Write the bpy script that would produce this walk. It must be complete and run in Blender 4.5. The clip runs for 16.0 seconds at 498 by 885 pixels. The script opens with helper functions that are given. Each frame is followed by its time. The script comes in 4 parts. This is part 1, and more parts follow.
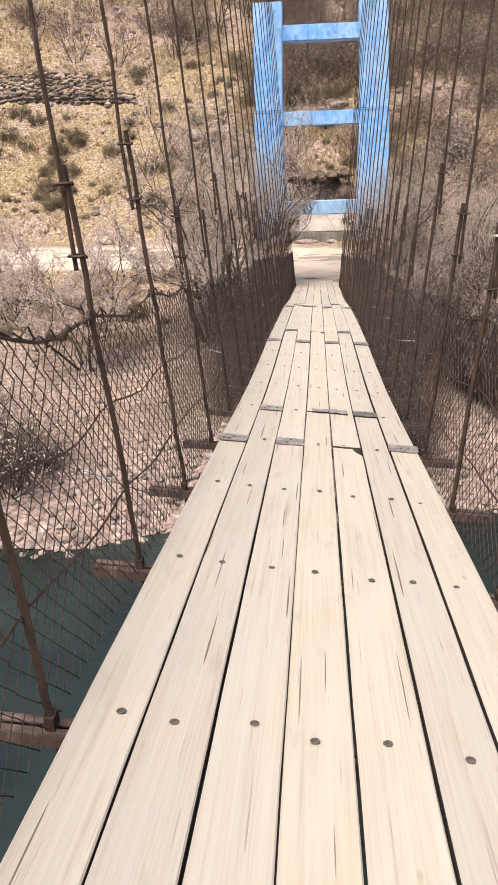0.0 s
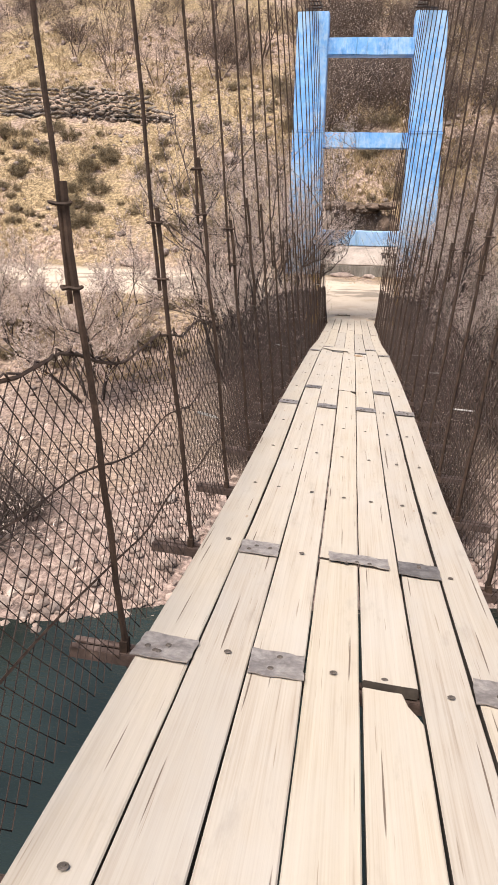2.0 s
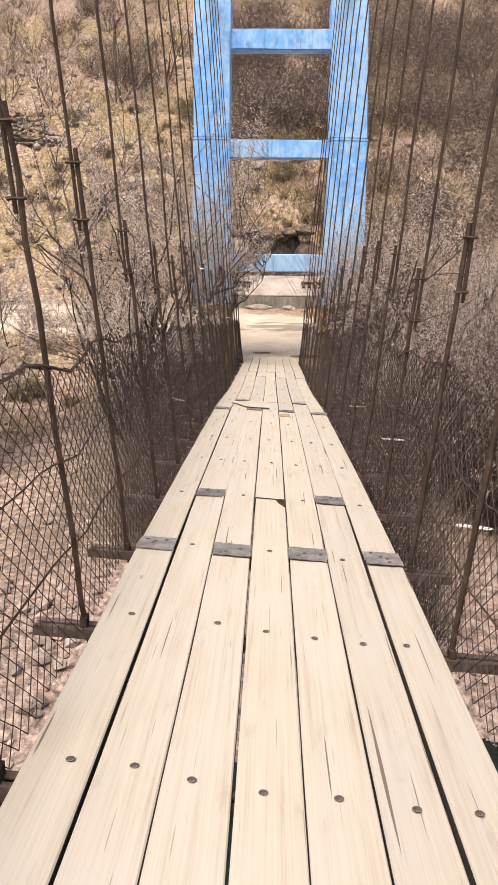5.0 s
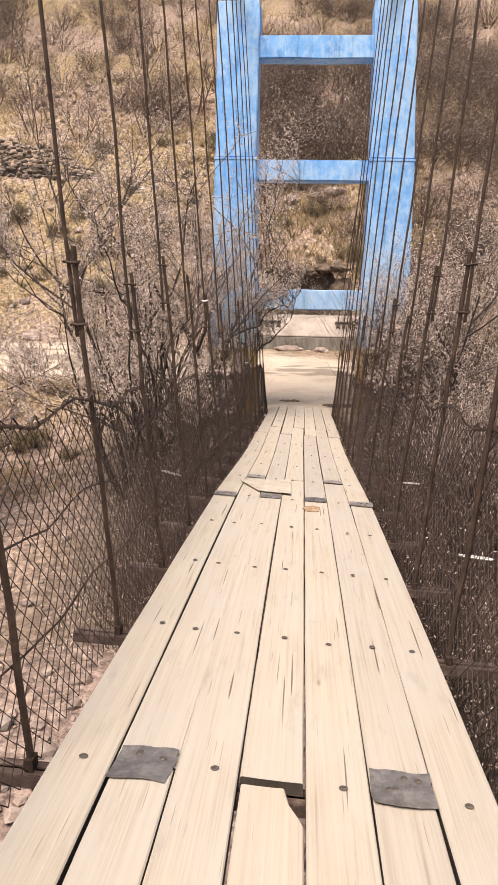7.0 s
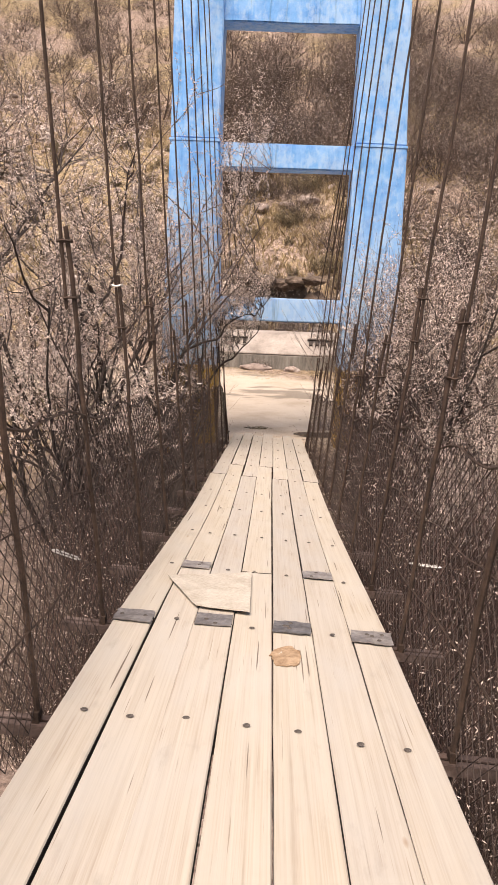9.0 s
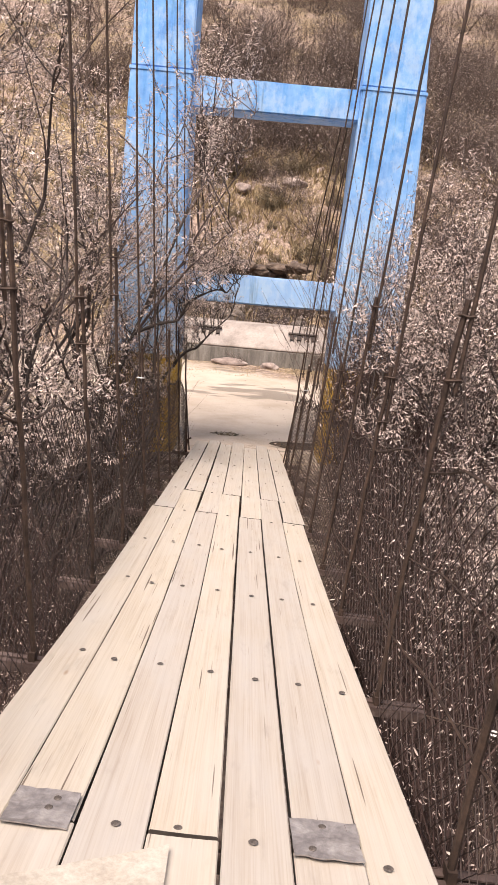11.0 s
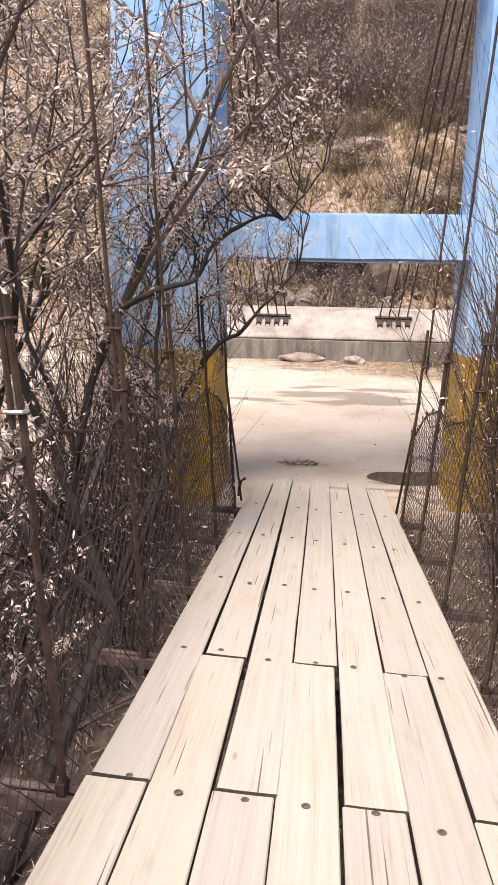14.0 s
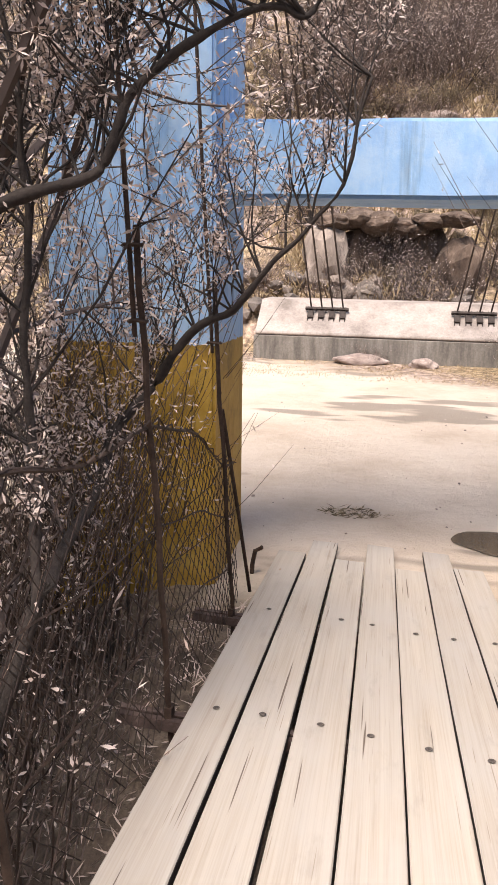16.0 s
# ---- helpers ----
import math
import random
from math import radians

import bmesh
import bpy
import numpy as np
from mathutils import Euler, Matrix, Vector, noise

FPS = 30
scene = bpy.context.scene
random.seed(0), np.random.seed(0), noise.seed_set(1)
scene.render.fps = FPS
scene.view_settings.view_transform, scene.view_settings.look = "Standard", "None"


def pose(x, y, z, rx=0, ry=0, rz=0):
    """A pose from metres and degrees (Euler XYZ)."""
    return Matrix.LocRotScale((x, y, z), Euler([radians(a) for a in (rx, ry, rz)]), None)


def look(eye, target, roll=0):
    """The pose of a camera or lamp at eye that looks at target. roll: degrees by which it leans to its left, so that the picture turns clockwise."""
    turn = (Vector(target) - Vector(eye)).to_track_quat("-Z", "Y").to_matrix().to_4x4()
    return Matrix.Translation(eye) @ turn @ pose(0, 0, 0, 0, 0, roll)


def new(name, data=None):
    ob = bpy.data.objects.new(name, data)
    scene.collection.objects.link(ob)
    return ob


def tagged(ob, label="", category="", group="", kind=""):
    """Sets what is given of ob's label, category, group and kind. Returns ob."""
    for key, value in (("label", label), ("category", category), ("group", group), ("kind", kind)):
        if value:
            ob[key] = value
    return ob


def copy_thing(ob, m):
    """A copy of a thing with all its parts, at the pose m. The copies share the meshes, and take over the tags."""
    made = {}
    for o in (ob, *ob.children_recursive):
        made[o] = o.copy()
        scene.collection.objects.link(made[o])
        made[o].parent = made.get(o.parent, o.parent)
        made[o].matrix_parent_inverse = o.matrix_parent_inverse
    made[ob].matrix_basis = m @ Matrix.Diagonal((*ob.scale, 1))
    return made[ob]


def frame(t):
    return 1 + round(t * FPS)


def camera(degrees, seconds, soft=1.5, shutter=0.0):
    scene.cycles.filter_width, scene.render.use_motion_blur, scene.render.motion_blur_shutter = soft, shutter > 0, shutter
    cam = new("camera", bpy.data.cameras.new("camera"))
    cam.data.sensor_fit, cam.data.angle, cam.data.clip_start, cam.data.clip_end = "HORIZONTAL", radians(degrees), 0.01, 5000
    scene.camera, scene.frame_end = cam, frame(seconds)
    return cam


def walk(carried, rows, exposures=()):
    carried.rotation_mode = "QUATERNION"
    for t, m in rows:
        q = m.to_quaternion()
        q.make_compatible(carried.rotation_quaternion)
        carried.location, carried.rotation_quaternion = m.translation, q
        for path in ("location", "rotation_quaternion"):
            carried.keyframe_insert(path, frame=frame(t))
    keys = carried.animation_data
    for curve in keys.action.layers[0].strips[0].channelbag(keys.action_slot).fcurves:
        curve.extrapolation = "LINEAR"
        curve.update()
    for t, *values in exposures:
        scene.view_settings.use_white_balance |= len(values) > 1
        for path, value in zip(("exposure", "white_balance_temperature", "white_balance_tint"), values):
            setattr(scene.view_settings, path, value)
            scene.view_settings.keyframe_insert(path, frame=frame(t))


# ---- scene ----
cam = camera(35.3, 16.0, 0.8)
PATH = [
    (0, (-0.005, 0.291, 1.144), (-0.179, 2.163, 0.462), -1.9),
    (0.5, (-0.003, 0.95, 1.072), (-0.185, 2.831, 0.415), -1.0),
    (1, (-0.013, 1.636, 0.995), (-0.214, 3.521, 0.358), 0.1),
    (1.5, (-0.02, 2.272, 0.934), (-0.247, 4.158, 0.309), 0.6),
    (2, (-0.01, 2.912, 0.874), (-0.249, 4.801, 0.26), 1.1),
    (2.5, (-0.019, 3.513, 0.829), (-0.249, 5.409, 0.236), 1.5),
    (3, (0.001, 4.184, 0.74), (-0.204, 6.091, 0.17), 1.7),
    (3.5, (-0.017, 4.788, 0.692), (-0.168, 6.703, 0.137), 1.7),
    (4, (0.024, 5.432, 0.606), (-0.064, 7.356, 0.066), 1.5),
    (4.2, (-0.017, 5.687, 0.555), (-0.067, 7.612, 0.015), 1.7),
    (6.3, (0.029, 8.345, 0.335), (-0.073, 10.283, -0.149), -1.3),
    (6.5, (0.055, 8.608, 0.313), (-0.064, 10.547, -0.163), -1.0),
    (7, (0.051, 9.337, 0.236), (-0.081, 11.285, -0.198), 1.0),
    (7.2, (0.042, 9.612, 0.182), (-0.094, 11.564, -0.232), 1.6),
    (7.5, (0.042, 10.004, 0.16), (-0.091, 11.961, -0.234), 1.9),
    (8, (0.004, 10.736, 0.096), (-0.112, 12.697, -0.279), 2.5),
    (8.5, (0.015, 11.376, 0.013), (-0.067, 13.338, -0.367), 2.5),
    (9, (0.038, 12.09, -0.051), (-0.013, 14.052, -0.436), 2.3),
    (9.5, (0.042, 12.727, -0.119), (0.023, 14.689, -0.51), 2.5),
    (9.7, (0.025, 12.989, -0.153), (0.01, 14.951, -0.538), 2.6),
    (11.8, (0.077, 15.996, -0.498), (0.099, 17.958, -0.89), 6.4),
    (12, (0.055, 16.271, -0.535), (0.066, 18.232, -0.928), 6.5),
    (12.4, (0.054, 16.84, -0.603), (0.029, 18.798, -1.009), 7.6),
    (12.5, (0.062, 16.962, -0.626), (0.029, 18.921, -1.029), 6.4),
    (12.7, (0.045, 17.259, -0.643), (-0.016, 19.219, -1.035), 6.4),
    (13, (0.003, 17.729, -0.667), (-0.09, 19.685, -1.074), 5.2),
    (13.5, (0.005, 18.456, -0.749), (-0.139, 20.41, -1.155), 3.3),
    (14, (-0.003, 19.255, -0.819), (-0.184, 21.205, -1.222), 1.1),
    (14.5, (0.054, 20.003, -0.913), (-0.148, 21.951, -1.317), -0.1),
    (15, (0.026, 20.719, -0.959), (-0.198, 22.66, -1.389), 0.3),
    (15.5, (0.055, 21.382, -1.049), (-0.221, 23.314, -1.485), 0.3),
    (16, (-0.029, 22.053, -1.083), (-0.36, 23.983, -1.486), 1.5),
]
EXPOSURES = ((0.0, 0.99, 6350, 9), (4.2, 0.97, 6500, 8.5), (8.0, 0.92, 6850, 12), (12.0, 1.06, 6400, 14), (16.0, 1.18, 6250, 12))
walk(cam, [(t, look(eye, target, roll)) for t, eye, target, roll in PATH], EXPOSURES)

# ---- world, sun ----
world = bpy.data.worlds.new("sky")
scene.world = world
world.use_nodes = True
wn = world.node_tree.nodes
sky = wn.new("ShaderNodeTexSky")
sky.sky_type = "NISHITA"
sky.sun_disc = False
SUN_EL, SUN_AZ = radians(61), radians(20)   # high, behind the walker, behind thin bright cloud
sky.sun_elevation = SUN_EL
sky.sun_rotation = radians(200)
world.node_tree.links.new(sky.outputs[0], wn["Background"].inputs[0])
wn["Background"].inputs[1].default_value = 0.065
sun = new("sun", bpy.data.lights.new("sun", "SUN"))
sun.data.energy, sun.data.angle, sun.data.color = 4.2, radians(40), (1.0, 0.885, 0.775)
sun.matrix_world = look((-math.sin(SUN_AZ) * math.cos(SUN_EL) * 50, -math.cos(SUN_AZ) * math.cos(SUN_EL) * 50, math.sin(SUN_EL) * 50), (0, 0, 0))


# ---- materials ----
def ramp(nt, fac, stops):
    n = nt.nodes.new("ShaderNodeValToRGB")
    els = n.color_ramp.elements
    while len(els) < len(stops):
        els.new(0.5)
    for e, (p, c) in zip(els, stops):
        e.position, e.color = p, (*c, 1)
    nt.links.new(fac, n.inputs[0])
    return n.outputs[0]


def noise_tex(nt, vec, scale, detail=5.0, rough=0.6, stretch=None):
    if stretch:
        mp = nt.nodes.new("ShaderNodeMapping")
        mp.inputs["Scale"].default_value = stretch
        nt.links.new(vec, mp.inputs["Vector"])
        vec = mp.outputs[0]
    n = nt.nodes.new("ShaderNodeTexNoise")
    n.inputs["Scale"].default_value = scale
    n.inputs["Detail"].default_value = detail
    n.inputs["Roughness"].default_value = rough
    nt.links.new(vec, n.inputs["Vector"])
    return n.outputs["Fac"]


def mix(nt, fac, a, b, mode="MIX"):
    m = nt.nodes.new("ShaderNodeMix")
    m.data_type, m.blend_type = "RGBA", mode
    for v, k in ((fac, 0), (a, 6), (b, 7)):
        if isinstance(v, (int, float)):
            m.inputs[k].default_value = v
        elif isinstance(v, tuple):
            m.inputs[k].default_value = (*v, 1)
        else:
            nt.links.new(v, m.inputs[k])
    return m.outputs[2]


def material(name, rough=0.8, metal=0.0):
    m = bpy.data.materials.new(name)
    m.use_nodes = True
    nt = m.node_tree
    b = nt.nodes["Principled BSDF"]
    b.inputs["Roughness"].default_value = rough
    b.inputs["Metallic"].default_value = metal
    return m, nt, b


def coords(nt, kind="Object"):
    return nt.nodes.new("ShaderNodeTexCoord").outputs[kind]


def bump(nt, b, height, strength=0.4, dist=0.01):
    n = nt.nodes.new("ShaderNodeBump")
    n.inputs["Strength"].default_value, n.inputs["Distance"].default_value = strength, dist
    nt.links.new(height, n.inputs["Height"])
    nt.links.new(n.outputs[0], b.inputs["Normal"])


def rnd(nt):
    return nt.nodes.new("ShaderNodeObjectInfo").outputs["Random"]


def island(nt):
    return nt.nodes.new("ShaderNodeNewGeometry").outputs["Random Per Island"]


def shifted(nt, vec):
    """coordinates moved by the object's random number, so that no two boards share their grain"""
    a = nt.nodes.new("ShaderNodeVectorMath")
    a.operation = "MULTIPLY_ADD"
    cmb = nt.nodes.new("ShaderNodeCombineXYZ")
    r = rnd(nt)
    for i in range(3):
        nt.links.new(r, cmb.inputs[i])
    nt.links.new(cmb.outputs[0], a.inputs[0])
    a.inputs[1].default_value = (37.0, 53.0, 11.0)
    nt.links.new(vec, a.inputs[2])
    return a.outputs[0]


def wood_material():
    m, nt, b = material("weathered_board", 0.75)
    v = shifted(nt, coords(nt))
    grain = noise_tex(nt, v, 1.0, 4, 0.55, (46, 0.95, 0))
    fine = noise_tex(nt, v, 1.0, 2, 0.5, (190, 1.2, 0))
    blotch = noise_tex(nt, v, 1.0, 4, 0.6, (5, 1.6, 0))
    c1 = ramp(nt, grain, [(0.25, (0.32, 0.255, 0.195)), (0.38, (0.46, 0.4, 0.33)), (0.7, (0.535, 0.48, 0.405))])
    c2 = mix(nt, 0.17, c1, ramp(nt, fine, [(0.35, (0.26, 0.2, 0.145)), (0.55, (0.54, 0.485, 0.415))]))
    c3 = mix(nt, ramp(nt, blotch, [(0.4, (0.0, 0.0, 0.0)), (0.7, (0.7, 0.7, 0.7))]), c2, (0.5, 0.465, 0.42))
    dirty = noise_tex(nt, v, 1.0, 5, 0.65, (11, 2.6, 0))
    c3 = mix(nt, ramp(nt, dirty, [(0.58, (0.0, 0.0, 0.0)), (0.78, (0.55, 0.55, 0.55))]), c3, (0.3, 0.265, 0.23))
    tone = ramp(nt, rnd(nt), [(0.0, (0.82, 0.815, 0.82)), (0.5, (0.92, 0.91, 0.9)), (1.0, (0.92, 0.9, 0.855))])
    c4 = mix(nt, 1.0, c3, tone, "MULTIPLY")
    crack = noise_tex(nt, v, 1.0, 0.0, 0.5, (80, 1.3, 0))
    cr = ramp(nt, crack, [(0.2, (0.95, 0.95, 0.95)), (0.23, (0.0, 0.0, 0.0))])
    c5 = mix(nt, cr, c4, (0.13, 0.095, 0.07))
    hair = noise_tex(nt, v, 1.0, 1.0, 0.5, (125, 2.4, 0))
    c5 = mix(nt, ramp(nt, hair, [(0.24, (0.6, 0.6, 0.6)), (0.29, (0.0, 0.0, 0.0))]), c5, (0.2, 0.15, 0.11))
    vor = nt.nodes.new("ShaderNodeTexVoronoi")
    mp = nt.nodes.new("ShaderNodeMapping")
    mp.inputs["Scale"].default_value = (5, 1.5, 0)
    nt.links.new(v, mp.inputs["Vector"])
    nt.links.new(mp.outputs[0], vor.inputs["Vector"])
    vor.inputs["Scale"].default_value = 1.0
    knot = ramp(nt, vor.outputs["Distance"], [(0.015, (0.7, 0.7, 0.7)), (0.05, (0.0, 0.0, 0.0))])
    c6 = mix(nt, knot, c5, (0.26, 0.16, 0.09))
    nt.links.new(c6, b.inputs["Base Color"])
    h = nt.nodes.new("ShaderNodeMath")
    h.operation = "SUBTRACT"
    nt.links.new(grain, h.inputs[0])
    nt.links.new(cr, h.inputs[1])
    bump(nt, b, h.outputs[0], 0.5, 0.004)
    return m


def mottled(name, stops, scale=3.0, rough=0.85, metal=0.0, bumps=0.4, dist=0.01, fine=25.0, vary=None, stretch=None, kind="Object"):
    m, nt, b = material(name, rough, metal)
    v = coords(nt, kind)
    big = noise_tex(nt, v, scale, 6, 0.65, stretch)
    small = noise_tex(nt, v, fine, 4, 0.7)
    c = ramp(nt, big, stops)
    c = mix(nt, 0.55, c, ramp(nt, small, [(0.3, (0.45, 0.45, 0.45)), (0.7, (1.0, 1.0, 1.0))]), "MULTIPLY")
    if vary:
        src = rnd(nt) if vary == "object" else island(nt)
        c = mix(nt, 1.0, c, ramp(nt, src, [(0.0, (0.55, 0.55, 0.55)), (1.0, (1.2, 1.16, 1.1))]), "MULTIPLY")
    nt.links.new(c, b.inputs["Base Color"])
    bump(nt, b, small, bumps, dist)
    return m


def painted_concrete():
    """blue paint above, yellow below, worn through in patches to the concrete"""
    m, nt, b = material("painted_concrete", 0.7)
    v = coords(nt, "Object")
    sep = nt.nodes.new("ShaderNodeSeparateXYZ")
    nt.links.new(v, sep.inputs[0])
    big = noise_tex(nt, v, 0.9, 6, 0.65)
    mid = noise_tex(nt, v, 3.0, 7, 0.7)
    streak = noise_tex(nt, v, 1.0, 5, 0.6, (9, 9, 0.7))
    small = noise_tex(nt, v, 30, 4, 0.7)
    blue = ramp(nt, mid, [(0.25, (0.06, 0.21, 0.55)), (0.5, (0.13, 0.355, 0.72)), (0.75, (0.25, 0.49, 0.8))])
    blue = mix(nt, ramp(nt, streak, [(0.4, (0.0, 0.0, 0.0)), (0.7, (0.3, 0.3, 0.3))]), blue, (0.42, 0.6, 0.82))
    yellow = ramp(nt, mid, [(0.3, (0.16, 0.1, 0.015)), (0.5, (0.4, 0.24, 0.03)), (0.75, (0.54, 0.36, 0.08))])
    edge = nt.nodes.new("ShaderNodeMath")
    edge.operation = "MULTIPLY_ADD"
    nt.links.new(small, edge.inputs[0])
    edge.inputs[1].default_value = 0.06
    nt.links.new(sep.outputs[2], edge.inputs[2])
    cut = nt.nodes.new("ShaderNodeMath")
    cut.operation = "LESS_THAN"
    nt.links.new(edge.outputs[0], cut.inputs[0])
    cut.inputs[1].default_value = -1.42
    c = blue
    flake = noise_tex(nt, v, 1.0, 9, 0.72, (8.0, 8.0, 4.5))
    add = nt.nodes.new("ShaderNodeMath")
    add.operation = "MULTIPLY_ADD"
    nt.links.new(big, add.inputs[0])
    add.inputs[1].default_value = 0.8
    nt.links.new(flake, add.inputs[2])
    worn = ramp(nt, add.outputs[0], [(1.0, (0.0, 0.0, 0.0)), (1.015, (0.85, 0.85, 0.85))])
    faded = ramp(nt, add.outputs[0], [(0.82, (0.0, 0.0, 0.0)), (0.98, (0.45, 0.45, 0.45))])
    c = mix(nt, faded, c, (0.5, 0.63, 0.74))
    bleach = nt.nodes.new("ShaderNodeMapRange")
    nt.links.new(sep.outputs[2], bleach.inputs["Value"])
    for key, val in (("From Min", 1.9), ("From Max", -0.6), ("To Min", 0.0), ("To Max", 0.45)):
        bleach.inputs[key].default_value = val
    c = mix(nt, bleach.outputs[0], c, (0.46, 0.6, 0.74))
    c = mix(nt, worn, c, ramp(nt, small, [(0.3, (0.5, 0.49, 0.46)), (0.7, (0.76, 0.73, 0.67))]))
    c = mix(nt, cut.outputs[0], c, yellow)
    dirt = ramp(nt, streak, [(0.28, (0.42, 0.4, 0.38)), (0.42, (1.0, 1.0, 1.0))])
    c = mix(nt, 0.7, c, dirt, "MULTIPLY")
    nt.links.new(c, b.inputs["Base Color"])
    bump(nt, b, mid, 0.35, 0.02)
    return m


def hill_material():
    """dry grass, pink-grey soil and gravel; pale dust on the track"""
    m, nt, b = material("dry_ground", 0.95)
    v = coords(nt, "Object")
    big = noise_tex(nt, v, 0.11, 6, 0.6)
    mid = noise_tex(nt, v, 0.7, 7, 0.7)
    small = noise_tex(nt, v, 7.0, 6, 0.75)
    grass = ramp(nt, small, [(0.36, (0.06, 0.042, 0.022)), (0.5, (0.235, 0.17, 0.095)), (0.63, (0.46, 0.345, 0.2))])
    soil = ramp(nt, small, [(0.36, (0.08, 0.055, 0.042)), (0.5, (0.26, 0.185, 0.145)), (0.63, (0.5, 0.385, 0.31))])
    add = nt.nodes.new("ShaderNodeMath")
    add.operation = "MULTIPLY_ADD"
    nt.links.new(mid, add.inputs[0])
    add.inputs[1].default_value = 0.8
    nt.links.new(big, add.inputs[2])
    c = mix(nt, ramp(nt, add.outputs[0], [(0.82, (0.0, 0.0, 0.0)), (0.98, (1.0, 1.0, 1.0))]), grass, soil)
    at = nt.nodes.new("ShaderNodeAttribute")
    at.attribute_name = "cover"
    sp = nt.nodes.new("ShaderNodeSeparateColor")
    nt.links.new(at.outputs["Color"], sp.inputs[0])
    dust = ramp(nt, mid, [(0.3, (0.40, 0.315, 0.235)), (0.55, (0.54, 0.45, 0.36)), (0.8, (0.6, 0.52, 0.43))])
    dust = mix(nt, ramp(nt, small, [(0.25, (0.35, 0.35, 0.35)), (0.45, (0.0, 0.0, 0.0))]), dust, (0.42, 0.33, 0.25))
    # wide darker patches in the dust, placed by noise
    dark_patch = noise_tex(nt, v, 1.0, 3, 0.55, (0.32, 0.95, 1))
    dust = mix(nt, ramp(nt, dark_patch, [(0.565, (0.0, 0.0, 0.0)), (0.6, (0.8, 0.8, 0.8))]), dust, (0.2, 0.165, 0.13))
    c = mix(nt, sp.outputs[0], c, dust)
    gravel = ramp(nt, small, [(0.37, (0.08, 0.058, 0.05)), (0.5, (0.235, 0.17, 0.145)), (0.63, (0.42, 0.325, 0.28))])
    c = mix(nt, sp.outputs[1], c, gravel)
    # litter colour, kept dark so that it includes the thicket's shade
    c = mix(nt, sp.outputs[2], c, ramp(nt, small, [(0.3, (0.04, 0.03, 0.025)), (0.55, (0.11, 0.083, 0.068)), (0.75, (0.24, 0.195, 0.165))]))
    nt.links.new(c, b.inputs["Base Color"])
    bump(nt, b, small, 0.7, 0.06)
    return m


def leafy(name, a, bcol, rough=0.8):
    m, nt, b = material(name, rough)
    c = ramp(nt, island(nt), [(0.0, a), (1.0, bcol)])
    nt.links.new(c, b.inputs["Base Color"])
    return m


M_WOOD = wood_material()
M_PAINT = painted_concrete()
M_GROUND = hill_material()
M_RUST = mottled("rusty_steel", [(0.3, (0.03, 0.018, 0.012)), (0.6, (0.085, 0.052, 0.036)), (0.8, (0.16, 0.105, 0.075))], 14, 0.75, 0.35, 0.4, 0.004, 120)
M_CHANNEL = mottled("old_channel_steel", [(0.3, (0.04, 0.025, 0.02)), (0.52, (0.12, 0.08, 0.066)), (0.78, (0.34, 0.26, 0.23))], 9, 0.7, 0.25, 0.4, 0.004, 90)
# board wood darkened to carry the shade of the gaps in its colour
M_EDGE = mottled("shaded_board_edge", [(0.3, (0.03, 0.023, 0.018)), (0.55, (0.075, 0.058, 0.045)), (0.8, (0.15, 0.12, 0.095))], 6, 0.9, 0.0, 0.5, 0.004, 60)
M_SHEET = mottled("grey_sheet_metal", [(0.3, (0.2, 0.18, 0.18)), (0.55, (0.36, 0.335, 0.33)), (0.8, (0.55, 0.52, 0.5))], 14, 0.45, 0.35, 0.5, 0.004, 60, "object")
M_TAN = mottled("fresh_tan_wood", [(0.3, (0.26, 0.16, 0.09)), (0.55, (0.44, 0.3, 0.185)), (0.75, (0.56, 0.42, 0.29))], 22, 0.9, 0.0, 0.9, 0.006, 60)
M_PLY = mottled("worn_plywood", [(0.3, (0.42, 0.36, 0.29)), (0.6, (0.56, 0.5, 0.42)), (0.8, (0.63, 0.57, 0.49))], 6, 0.8, 0.0, 0.3, 0.003, 60)
M_SCREW = mottled("screw_steel", [(0.3, (0.07, 0.055, 0.045)), (0.7, (0.2, 0.17, 0.15))], 60, 0.7, 0.4, 0.2, 0.001, 300)
M_ROPE = mottled("dark_cable", [(0.3, (0.03, 0.022, 0.018)), (0.7, (0.075, 0.055, 0.045))], 20, 0.7, 0.4, 0.4, 0.003, 150)
M_MESH = mottled("rusty_wire", [(0.3, (0.032, 0.021, 0.017)), (0.7, (0.085, 0.056, 0.045))], 20, 0.75, 0.3, 0.2, 0.001, 200)
M_ZINC = mottled("bright_zinc", [(0.3, (0.4, 0.38, 0.36)), (0.7, (0.66, 0.64, 0.6))], 20, 0.45, 0.7, 0.2, 0.002, 100)
M_CONC = mottled("stained_concrete", [(0.28, (0.2, 0.165, 0.14)), (0.5, (0.37, 0.315, 0.275)), (0.72, (0.48, 0.42, 0.37))], 1.6, 0.9, 0.0, 0.5, 0.01, 22, None, (1, 1, 0.6))
# stained concrete again, darker: the front wall's shade is in the colour
M_CONC_SHADED = mottled("shaded_stained_concrete", [(0.3, (0.1, 0.088, 0.075)), (0.5, (0.2, 0.178, 0.152)), (0.75, (0.31, 0.28, 0.245))], 2.2, 0.9, 0.0, 0.5, 0.01, 26, None, (3, 1, 0.5))
M_EARTH = mottled("brown_rock", [(0.3, (0.05, 0.033, 0.024)), (0.5, (0.13, 0.09, 0.065)), (0.7, (0.27, 0.2, 0.15))], 2.5, 0.95, 0.0, 0.9, 0.05, 14)
